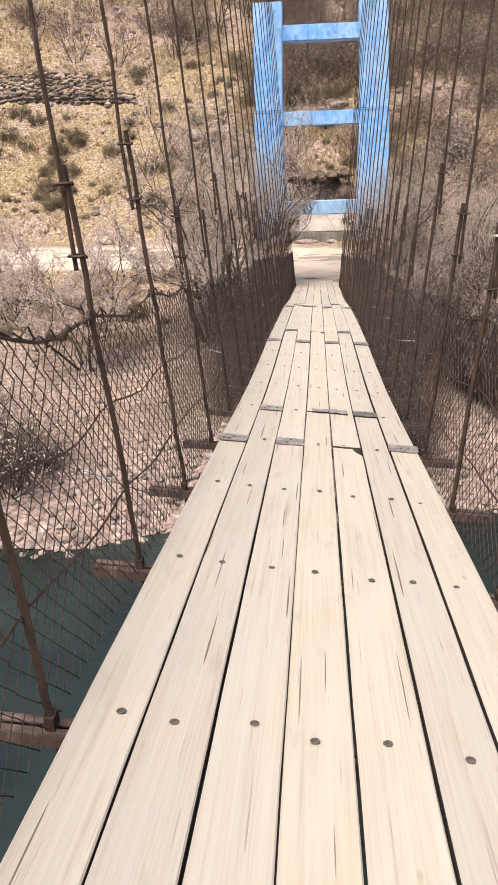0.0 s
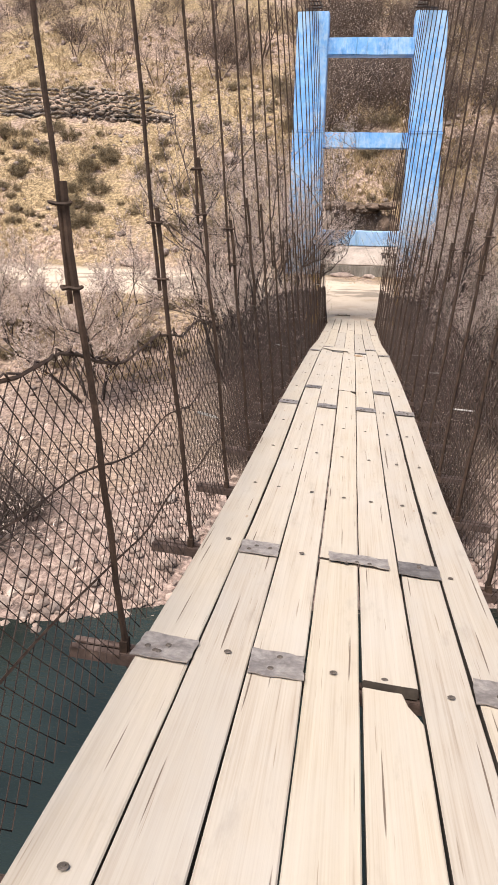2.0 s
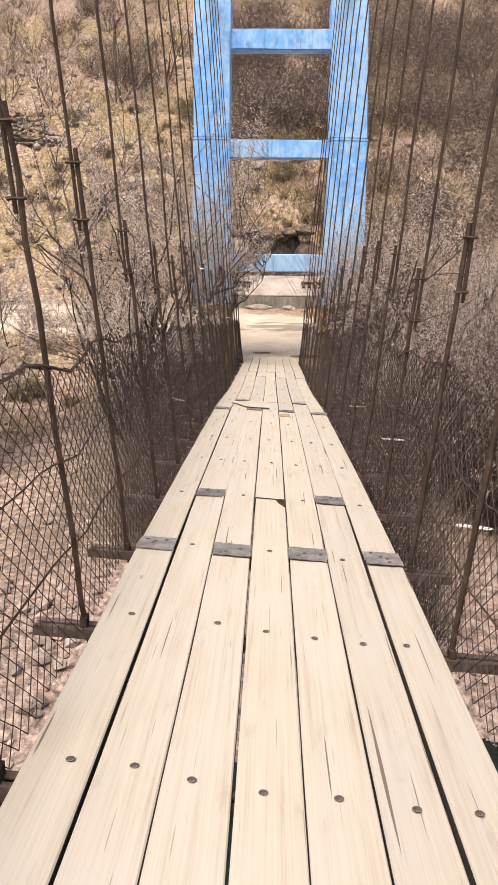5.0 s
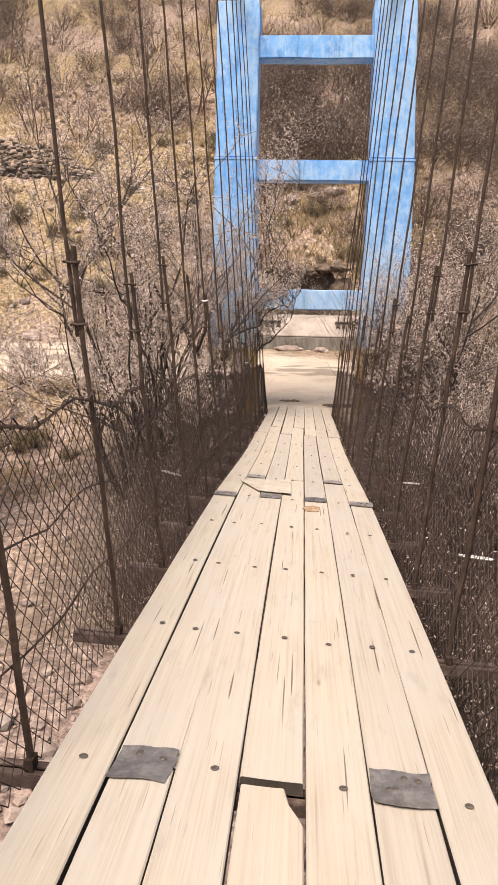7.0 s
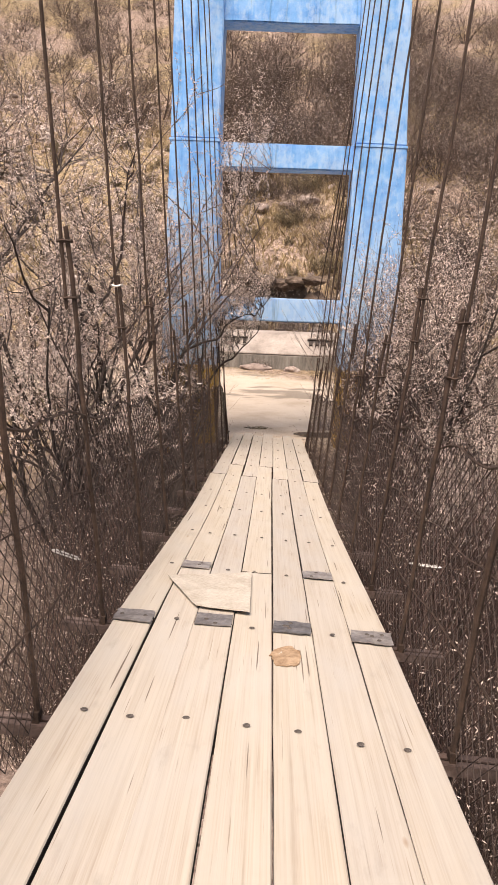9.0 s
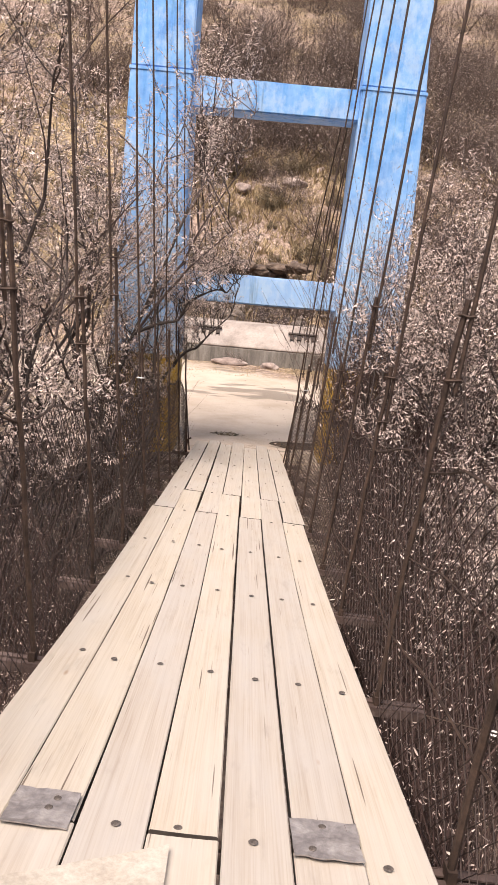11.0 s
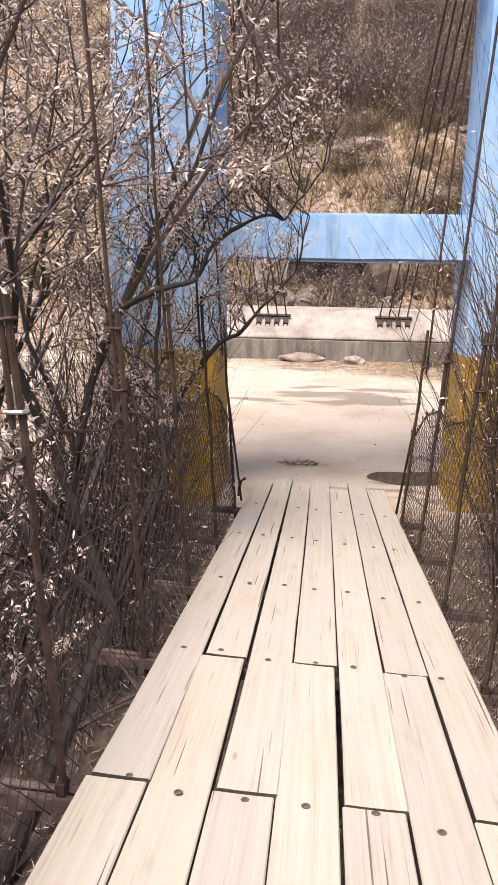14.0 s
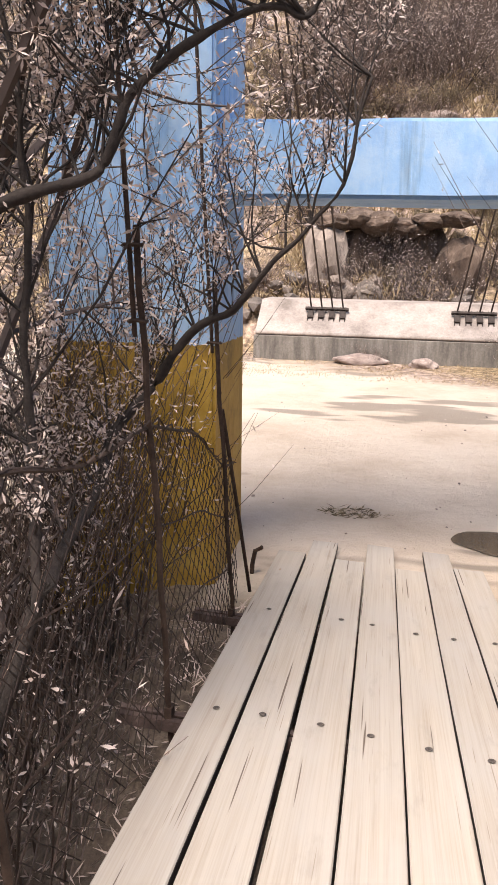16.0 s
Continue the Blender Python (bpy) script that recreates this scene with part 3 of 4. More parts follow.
def board_mesh(x, y0, y1, width, rng, broken=False):
    bm = bmesh.new()
    n = max(6, int((y1 - y0) / 0.35))
    th, b = 0.044, 0.004
    bow, twist = rng.uniform(-0.004, 0.004), rng.uniform(-0.02, 0.02)
    yc = (y0 + y1) / 2
    rings = []
    stations = [i / n for i in range(n + 1)]
    if broken:
        y1 -= 0.03
        stations[-1:] = [1 - 0.16 / (y1 - y0), 1 - 0.13 / (y1 - y0), 1 - 0.07 / (y1 - y0), 1]
    for t in stations:
        y = y0 + (y1 - y0) * t
        rest = (y1 - y) if broken else 1
        chip = width * (0.3 if rest < 0.04 else 0.22 if rest < 0.08 else 0.06 if rest < 0.15 else 0)
        dx = bow * math.sin(math.pi * t) + 0.0015 * noise.noise(Vector((y * 2, y0, width * 40)))
        w = width / 2 + 0.0015 * noise.noise(Vector((y * 3.1, y0 * 2, 4)))
        lift = 0.005 * (abs(2 * t - 1) ** 6)
        prof = [(-w, -th), (-w, -b), (-w + b, 0), (-w * 0.4, -0.0012), (w * 0.4 - chip * 0.6, -0.0012), (w - b - chip, 0), (w - chip, -b), (w - chip, -th)]
        rings.append([bm.verts.new((dx + px, y - yc, deck_z(y, x + dx + px) - deck_z(yc, x) + lift + pz + twist * px * (2 * t - 1))) for px, pz in prof])
    k = len(rings[0])
    for a, c in zip(rings, rings[1:]):
        for j in range(k):
            f = bm.faces.new((a[j], a[(j + 1) % k], c[(j + 1) % k], c[j]))
            # sides, underside and ends take the dark gap-shade colour
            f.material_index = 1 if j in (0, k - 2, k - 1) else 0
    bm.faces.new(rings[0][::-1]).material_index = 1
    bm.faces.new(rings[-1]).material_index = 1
    bmesh.ops.recalc_face_normals(bm, faces=bm.faces[:])
    me = bpy.data.meshes.new("board")
    bm.to_mesh(me)
    bm.free()
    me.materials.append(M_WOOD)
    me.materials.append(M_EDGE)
    return me, yc


def build_deck():
    deck = tagged(empty("bridge_deck"), "bleached weathered timber board deck of a footbridge", "bridge deck", kind="structure")
    for p in range(7):
        cuts = (ODD if p % 2 == 0 else EVEN) + [ENDS[p]]
        for a, c in zip(cuts, cuts[1:]):
            x = (p - 3) * PITCH + (0.012 if a > 20 else 0)
            me, yc = board_mesh(x, a + 0.006 + drng.uniform(0, 0.012), c - 0.004, PITCH - 0.003 - drng.uniform(0, 0.011), drng, (p, c) in BROKEN)
            ob = part("board", me, M_WOOD, deck)
            ob.location = (x + drng.uniform(-0.003, 0.003), yc, deck_z(yc, x) + drng.uniform(-0.004, 0.003))
    # screw heads over the girders
    bm = bmesh.new()
    bmesh.ops.create_cone(bm, cap_ends=True, segments=10, radius1=0.0135, radius2=0.011, depth=0.002)
    bmesh.ops.translate(bm, verts=bm.verts, vec=(0, 0, 0.0015))
    r = bmesh.ops.create_cone(bm, cap_ends=True, segments=6, radius1=0.006, radius2=0.005, depth=0.003)
    bmesh.ops.translate(bm, verts=r["verts"], vec=(0, 0, 0.003))
    sm = bpy.data.meshes.new("screw")
    bm.to_mesh(sm)
    bm.free()
    sm.materials.append(M_SCREW)
    for y in ROWS_Y:
        for p in range(7):
            if drng.random() < 0.04:
                continue
            ob = part("screw", sm, M_SCREW, deck)
            yy = y + drng.uniform(-0.025, 0.025) - 0.012 * (p - 3)
            ob.location = ((p - 3) * PITCH + drng.uniform(-0.02, 0.02) + (0.02 if p == 0 else -0.02 if p == 6 else 0), yy, deck_z(yy, (p - 3) * PITCH) + 0.003)
            ob.rotation_euler = (radians(-6), -math.atan(deck_tilt(yy)), drng.uniform(0, 1))
    return deck


deck = build_deck()


def sheet(name, x, y, w, ln, mat, label, seed, lift=0.006, corners=None, turn=0.0, rounded=False):
    """thin bent plate nailed over a joint"""
    rng = random.Random(seed)
    bm = bmesh.new()
    n = 7
    top = []
    for j in range(n + 1):
        row = []
        for i in range(n + 1):
            u, v = i / n - 0.5, j / n - 0.5
            if corners:
                (ax, ay), (bx, by), (cx, cy), (dx, dy) = corners
                s, t = u + 0.5, v + 0.5
                px = (ax * (1 - s) + bx * s) * (1 - t) + (dx * (1 - s) + cx * s) * t - x
                py = (ay * (1 - s) + by * s) * (1 - t) + (dy * (1 - s) + cy * s) * t - y
            else:
                px, py = u * w, v * ln
                if rounded:
                    px, py = px * math.sqrt(1 - 2 * v * v), py * math.sqrt(1 - 2 * u * u)
                e = (0.022 if rounded else 0.006) * noise.noise(Vector((u * 5, v * 5, seed)))
                px, py = px + e + turn * py, py + e * 1.5
            z = 0.004 * noise.noise(Vector((u * 4, v * 4, seed * 1.7))) + 0.007 * max(0, abs(v) - 0.35) * 4 * rng.uniform(0.2, 1)
            z += deck_z(y + py, x + px) - deck_z(y, x)
            row.append(bm.verts.new((px, py, z + 0.004)))
        top.append(row)
    for j in range(n):
        for i in range(n):
            bm.faces.new((top[j][i], top[j][i + 1], top[j + 1][i + 1], top[j + 1][i]))
    ext = bmesh.ops.extrude_face_region(bm, geom=bm.faces[:])
    for v in ext["geom"]:
        if isinstance(v, bmesh.types.BMVert):
            v.co.z += 0.004
    bmesh.ops.recalc_face_normals(bm, faces=bm.faces[:])
    me = bpy.data.meshes.new(name)
    bm.to_mesh(me)
    bm.free()
    me.materials.append(mat)
    ob = new(name, me)
    ob.location = (x, y, deck_z(y, x) + lift)
    tagged(ob, label, "metal plate" if mat is M_SHEET else "wood patch", "joint plates" if mat is M_SHEET else "")
    return ob


PLATES = [(0, 5.14, 0.19), (2, 5.15, 0.18), (6, 5.19, 0.19), (1, 6.26, 0.18), (3.5, 6.3, 0.28), (5, 6.28, 0.19),
          (0, 10.27, 0.18), (2, 10.26, 0.18), (4, 10.28, 0.19), (6, 10.3, 0.18), (1, 11.33, 0.17), (5, 11.34, 0.18),
          (0, 15.54, 0.18), (2, 15.58, 0.17), (4, 15.57, 0.18), (6, 15.53, 0.19), (1, 16.66, 0.17), (5, 16.67, 0.18)]
for i, (p, y, w) in enumerate(PLATES):
    sheet("joint_plate", (p - 3) * PITCH, y, w, 0.17 if y != 6.3 else 0.12, M_SHEET, "grey sheet metal patch nailed over a board joint", i + 1, 0.006, None, drng.uniform(-0.08, 0.08))
sheet("plywood_patch", -0.26, 16.1, 0.5, 0.6, M_PLY, "pale worn plywood patch lying over the boards", 77, 0.012,
      [(-0.29, 15.76), (-0.02, 15.73), (-0.03, 16.55), (-0.5, 16.3)])
sheet("wood_patch", 0.155, 15.19, 0.14, 0.24, M_TAN, "round tan patch of bare splintered wood on a board", 78, -0.001, None, 0.1, True)


# nails through the plates
SCREW = next(ch.data for ch in deck.children if ch.name.startswith("screw"))
for plate in [o for o in scene.objects if o.name.startswith("joint_plate")]:
    for _ in range(drng.randrange(2, 5)):
        nail = part("nail", SCREW, M_SCREW, plate)
        dx, dy = drng.uniform(-0.065, 0.065), drng.uniform(-0.065, 0.065)
        nail.location = (dx, dy, deck_z(plate.location.y + dy, plate.location.x + dx) - deck_z(plate.location.y, plate.location.x) + 0.0095)
        nail.scale = (0.8, 0.8, 0.8)

# ---- plants ----
def branch(g, leaves, p, d, ln, r, level, rng, up=0.25, wob=0.35, leaf_n=3, leaf_len=0.05, kids=(7, 6, 5), trunk=None, clear=None):
    """one limb with its side limbs; the finest ones carry a few withered leaves"""
    n = 5 if level > 1 else 4 if level else 3
    pts, radii = [Vector(p)], [r]
    d = Vector(d).normalized()
    for i in range(n):
        d = (d + Vector((rng.uniform(-wob, wob), rng.uniform(-wob, wob), rng.uniform(-wob * 0.6, wob) + up * 0.3))).normalized()
        q = pts[-1] + d * ln / n
        if clear and not clear(q):
            d = Vector((-d.x, d.y, abs(d.z) + 0.3)).normalized()
            q = pts[-1] + d * ln / n
            if not clear(q):
                break
        pts.append(q)
        radii.append(r * (1 - 0.75 * (i + 1) / n))
    n = len(pts) - 1
    if n < 1:
        return
    (trunk or g).tube(pts, radii, 6 if level > 2 else 5 if level > 1 else 3, False)
    if level == 0:
        for _ in range(leaf_n):
            k = rng.randrange(1, n + 1)
            leaves.leaf(pts[k].lerp(pts[k - 1], rng.random()), (rng.uniform(-1, 1), rng.uniform(-1, 1), rng.uniform(-1, 0.6)), leaf_len * rng.uniform(0.6, 1.5), leaf_len * 0.15, rng)
        return
    for _ in range(kids[level - 1]):
        k = rng.uniform(0.25, 1.0) * n
        i = min(int(k), n - 1)
        q = pts[i].lerp(pts[i + 1], k - i)
        s = (pts[i + 1] - pts[i]).normalized()
        side = s.cross(Vector((rng.uniform(-1, 1), rng.uniform(-1, 1), rng.uniform(-1, 1)))).normalized()
        nd = s * rng.uniform(0.3, 0.8) + side * rng.uniform(0.5, 1.0) + Vector((0, 0, up))
        branch(g, leaves, q, nd, ln * rng.uniform(0.38, 0.6), max(r * 0.42, 0.0022), level - 1, rng, up, wob, leaf_n, leaf_len, kids, None, clear)


def willow(name, seed, height, stems, spread, label, bark=None, leaf_mat=None, leaf_n=4, leaf_len=0.055, r=0.05, kids=(7, 7, 6), category="tree", bias=0.0, clear=None):
    rng = random.Random(seed)
    ob = tagged(empty(name), label, category)
    g, lv = Geo(), Geo()
    for i in range(stems):
        tg = Geo()
        a = 2 * math.pi * (i + rng.uniform(-0.3, 0.3)) / stems
        lean = rng.uniform(0.25, 1.0) * spread
        p = (0.22 * math.cos(a), 0.22 * math.sin(a), -0.15)
        branch(g, lv, p, (math.cos(a) * lean + bias, math.sin(a) * lean, 1), height * rng.uniform(0.6, 0.9), r * rng.uniform(0.6, 1.1), 3, rng, 0.2, 0.3, leaf_n, leaf_len, kids, tg, clear)
        part("trunk", tg, bark or M_LIMB, ob)
    part("crown", g, bark or M_BARK, ob)
    if lv.f:
        part("foliage", lv, leaf_mat or M_LEAF, ob)
    return ob


def thicket(name, seed, height, stems, label, mat, leaf_n=0, radius=0.6, lean=0.15):
    rng = random.Random(seed)
    ob = tagged(empty(name), label, "shrub")
    g, lv = Geo(), Geo()
    for _ in range(stems):
        a, rr = rng.uniform(0, 6.28), radius * math.sqrt(rng.random())
        p = (rr * math.cos(a), rr * math.sin(a), -0.2)
        d = (math.cos(a) * 0.28 * rr + rng.uniform(-lean, lean), math.sin(a) * 0.28 * rr + rng.uniform(-lean, lean), 1)
        branch(g, lv, p, d, height * rng.uniform(0.55, 1.1), rng.uniform(0.006, 0.013), 1, rng, 0.5, 0.1 if lean < 0.1 else 0.22, leaf_n, 0.04, (9,))
    part("brushwood", g, mat, ob)
    if lv.f:
        part("foliage", lv, M_LEAF, ob)
    return ob


def bush(name, seed, height, stems, label, mat, leaf_mat=None, leaf_n=2, leaf_len=0.06):
    rng = random.Random(seed)
    ob = tagged(empty(name), label, "shrub")
    g, lv = Geo(), Geo()
    for _ in range(stems):
        a, e = rng.uniform(0, 6.28), rng.uniform(0.15, 1.2)
        d = (math.cos(a) * math.cos(e), math.sin(a) * math.cos(e), math.sin(e) + 0.25)
        branch(g, lv, (0.12 * math.cos(a), 0.12 * math.sin(a), -0.1), d, height * rng.uniform(0.6, 1.05), rng.uniform(0.008, 0.016), 1, rng, 0.15, 0.22, leaf_n, leaf_len, (8,))
    part("brushwood", g, mat, ob)
    if lv.f:
        part("foliage", lv, leaf_mat or M_LEAF, ob)
    return ob


def plant(ob, x, y, rz=0.0, s=1.0, sink=0.0):
    """a copy of a plant with its foot on the ground"""
    c = copy_thing(ob, Matrix.Translation((x, y, ground_z(x, y) - sink)) @ Matrix.Rotation(rz, 4, "Z"))
    c.scale = (s, s, s * 1.0)
    return c


def place(ob, x, y, rz=0.0, s=1.0):
    ob.matrix_basis = Matrix.Translation((x, y, ground_z(x, y))) @ Matrix.Rotation(rz, 4, "Z") @ Matrix.Diagonal((s, s, s, 1))
    return ob


prng = random.Random(21)
# the willows that crowd the far end of the deck; the boughs leave the walkway open
def off_deck(side):
    return lambda q: side * q.x < 1.2 + 0.75 * min(max(q.z - 3.2, 0.0), 1.2)


w1 = place(willow("willow_tree", 5, 6.4, 7, 0.42, "leaning bare willow with withered pale leaves beside the deck", leaf_n=42, leaf_len=0.04, r=0.06, kids=(6, 5, 8), bias=-0.1, clear=off_deck(1)), -2.2, 23.0)
w2 = place(willow("willow_tree", 8, 5.6, 6, 0.42, "bare many-stemmed willow with pale dry leaves near the tower", leaf_n=15, leaf_len=0.04, r=0.045, kids=(7, 7, 8), bias=0.12, clear=off_deck(-1)), 2.3, 23.5)
for x, y, rz, sc in ((-3.3, 24.2, -0.35, 0.85),):
    plant(w1, x, y, rz, sc)
for x, y, rz, sc in ((2.9, 21.7, -0.3, 0.78), (3.9, 23.3, 0.4, 0.92), (5.0, 24.7, -0.5, 0.95), (6.4, 26.1, 0.8, 0.9), (4.4, 20.9, 0.4, 0.7)):
    plant(w2, x, y, rz, sc)
# small tree and shrubs on the open bank
w3 = place(willow("bank_tree", 12, 3.3, 5, 0.7, "small crooked bare tree on the pink gravel bank", leaf_n=26, leaf_len=0.045, r=0.05, kids=(7, 8, 7)), -7.0, 23.4, 0.0, 1.15)
plant(w3, -10.6, 26.3, 2.0, 0.8)
plant(w3, -8.3, 16.6, 4.0, 0.75)
# the limb that hangs over the end of the deck
lg, ll = Geo(), Geo()
lr = random.Random(40)


def eased(pts, n=4):
    """the same line with rounded bends"""
    out = []
    p = [Vector(q) for q in pts]
    for i in range(len(p) - 1):
        a, b, c, d = p[max(i - 1, 0)], p[i], p[i + 1], p[min(i + 2, len(p) - 1)]
        for k in range(n):
            t = k / n
            out.append(0.5 * (2 * b + (c - a) * t + (2 * a - 5 * b + 4 * c - d) * t * t + (3 * b - a - 3 * c + d) * t ** 3))
    return out + [p[-1]]


def knobbly(g, pts, r0, r1):
    line = eased(pts)
    n = len(line)
    g.tube([q + 0.012 * noise.noise_vector(q * 7) for q in line], [(r0 + (r1 - r0) * i / n) * (1 + 0.35 * noise.noise(line[i] * 14)) for i in range(n)], 8)


limb = tagged(empty("overhanging_limb"), "thick bent willow limb reaching across the deck end", "tree limb")
LIMB = [(-1.9, 23.9, -4.4), (-1.3, 24.0, -2.8), (-1.07, 24.2, -2.12), (-1.03, 24.4, -1.94), (-1.04, 24.7, -1.84), (-1.06, 24.9, -1.69), (-0.96, 25.1, -1.52), (-0.87, 25.1, -1.39), (-0.78, 25.1, -1.28), (-0.71, 25.1, -1.23), (-0.63, 25.1, -1.2), (-0.58, 25.1, -1.14), (-0.52, 25.1, -1.06), (-0.43, 25.1, -0.96), (-0.34, 25.1, -0.87), (-0.22, 25.1, -0.72), (-0.18, 25.1, -0.52), (-0.14, 25.1, -0.35)]
knobbly(lg, LIMB, 0.027, 0.005)
LIMB2 = [(-2.2, 24.0, -4.4), (-1.9, 24.0, -3.0), (-1.56, 24.0, -1.94), (-1.4, 24.0, -1.34), (-1.32, 24.1, -1.05), (-1.1, 24.1, -0.91), (-0.98, 24.1, -0.87), (-0.85, 24.1, -0.84), (-0.79, 24.1, -0.81), (-0.75, 24.1, -0.74), (-0.72, 24.1, -0.66), (-0.68, 24.1, -0.6), (-0.61, 24.1, -0.54), (-0.52, 24.1, -0.49), (-0.44, 24.1, -0.45), (-0.38, 24.1, -0.43), (-0.32, 24.1, -0.43), (-0.27, 24.1, -0.45), (-0.2, 24.1, -0.36), (-0.15, 24.1, -0.31), (-0.05, 24.1, -0.18)]
knobbly(lg, LIMB2, 0.023, 0.005)
LIMB3 = [(-1.9, 23.8, -4.4), (-1.3, 24.0, -2.9), (-1.0, 24.0, -2.13), (-1.01, 24.1, -1.83), (-1.05, 24.2, -1.59), (-1.06, 24.2, -1.4), (-1.07, 24.2, -1.19), (-1.04, 24.2, -0.96), (-1.06, 24.2, -0.77), (-1.07, 24.2, -0.56), (-1.11, 24.2, -0.33), (-1.12, 24.2, -0.1)]
knobbly(lg, LIMB3, 0.02, 0.005)
for L in (LIMB, LIMB2, LIMB3):
    for i in range(3, len(L)):
        for _ in range(3):
            branch(lg, ll, L[i], (lr.uniform(-1.0, 0.3), lr.uniform(-0.3, 0.7), lr.uniform(0.2, 1)), lr.uniform(0.25, 0.6), 0.0055, 2, lr, 0.2, 0.3, 8, 0.026, (4, 4), None, lambda q: q.x < -0.85 or q.z > -1.3)
part("limb_wood", lg, M_LIMB, limb, "", True)
part("foliage", ll, M_LEAF, limb)

t1 = place(thicket("willow_thicket", 31, 3.6, 42, "dense thicket of dark reddish bare stems beside the bridge", M_TWIG_RED, 2), 2.3, 19.1)
t2 = place(thicket("willow_thicket", 32, 3.2, 42, "dense thicket of brown bare stems beside the bridge", M_TWIG, 3), 2.2, 21.5)
t3 = place(thicket("willow_thicket", 33, 2.9, 30, "narrow clump of dark reddish bare stems beside the deck", M_TWIG_RED, 2, 0.22, 0.04), 1.75, 17.4)
t4 = place(thicket("willow_thicket", 34, 2.5, 20, "crowded leafy willow shoots in front of the tower foot", M_TWIG, 7, 0.32, 0.14), -1.5, 24.6)
for x, y, rz, sc in ((-1.75, 25.4, 1.0, 0.95), (-1.9, 24.0, 2.4, 0.9), (-1.45, 25.8, 4.0, 0.8), (-2.3, 25.7, 5.0, 1.0), (-1.6, 26.05, 1.8, 0.95), (-2.0, 26.0, 3.4, 1.0)):
    plant(t4, x, y, rz, sc)
THICK_R = 46
for i in range(THICK_R):
    y = 17.2 + 8.6 * ((i * 0.618) % 1.0)
    x = 1.95 + 5.2 * (((i * 0.381) + 0.1 * prng.random()) % 1.0) ** 1.2
    plant(t1 if prng.random() < 0.65 else t2, x, y, prng.uniform(0, 6.28), prng.uniform(0.72, 1.05), 0.05)
for i in range(9):
    y = 19.0 + 3.8 * ((i * 0.618) % 1.0)
    x = -1.75 - 0.9 * ((i * 0.447) % 1.0)
    plant(t2 if prng.random() < 0.6 else t1, x, y, prng.uniform(0, 6.28), prng.uniform(0.5, 0.74), 0.05)
for i in range(14):
    plant(t3, 1.5 + 0.2 * prng.random(), 17.8 + 0.56 * i, prng.uniform(0, 6.28), prng.uniform(0.8, 1.05), 0.05)
for i in range(3):
    plant(t3, -1.45 - 0.2 * prng.random(), 20.3 + 0.85 * i, prng.uniform(0, 6.28), prng.uniform(0.5, 0.68), 0.05)
# dark shrubs at the water's edge
b1 = place(bush("bare_shrub", 51, 1.5, 60, "round bare dark shrub with grey twigs", M_BARK, None, 2), -7.4, 16.0)
b2 = place(bush("bare_shrub", 52, 1.7, 46, "bare brown hillside shrub", M_TWIG, None, 2), 4.5, 41.5)
b3 = place(bush("sage_bush", 53, 0.6, 46, "low grey-green sage bush on dry grass", M_SAGE, M_SAGE, 4, 0.07), -8.6, 42.6)
for x, y, s in ((-7.0, 16.0, 1.5), (-9.2, 17.8, 1.3), (-6.2, 16.9, 0.6), (-11.5, 17.0, 1.2), (5.6, 18.0, 0.8)):
    plant(b1, x, y, prng.uniform(0, 6), s)
# the round bushes framed by the tower, and those behind the anchor block
for ob, x, y, s in ((b1, -0.54, 51.04, 1.7), (b2, 0.21, 50.62, 1.3), (b1, -0.21, 40.02, 0.8), (b1, 1.07, 40.44, 0.7), (b2, -1.61, 41.08, 0.9), (b2, 2.79, 39.81, 1.0),
                    (b2, 2.37, 43.62, 1.1), (b2, -2.79, 44.68, 1.0), (b1, 6.4, 42.6, 1.6), (b1, 7.3, 43.2, 1.4), (b2, 0.97, 45.96, 0.9), (b2, -4.19, 41.72, 1.0), (b1, 0.64, 39.28, 0.75), (b1, -0.86, 39.38, 0.6), (b1, 2.04, 39.6, 0.6), (b1, 1.18, 38.75, 0.8), (b1, 0.11, 38.85, 0.7), (b2, -1.29, 38.75, 0.6), (b2, 2.9, 38.54, 0.8), (b2, -2.79, 38.96, 0.7)):
    plant(ob, x, y, prng.uniform(0, 6), s)
plant(b2, 2.3, 36.1, 1.0, 0.42)
plant(b2, -0.25, 36.42, 2.0, 0.24)
# bare scrub over the hillside: thick to the right and along the top
b4 = bush("hill_scrub", 54, 1.7, 26, "bare brown hillside shrub", M_TWIG, None, 1, 0.07)
place(b4, 8.0, 41.0)


def scrub(name, spots, rng, label):
    """far scrub, grown together"""
    wood, leaf = Geo(), Geo()
    srcs = [(c.data, wood if c.name.startswith("brush") else leaf) for c in b4.children]
    cache = [([v.co.copy() for v in me.vertices], [tuple(p.vertices) for p in me.polygons], g) for me, g in srcs]
    for x, y in spots:
        k = rng.uniform(0.6, 1.5)
        m = Matrix.Translation((x, y, ground_z(x, y))) @ Matrix.Rotation(rng.uniform(0, 6.28), 4, "Z") @ Matrix.Diagonal((k, k, k * rng.uniform(0.8, 1.3), 1))
        for vs, fs, g in cache:
            base = len(g.v)
            g.v += [tuple(m @ v) for v in vs]
            g.f += [tuple(base + i for i in f) for f in fs]
    ob = tagged(empty(name), label, "scrub", kind="stuff")
    part("scrub_wood", wood, M_TWIG, ob)
    part("scrub_leaf", leaf, M_LEAF, ob)


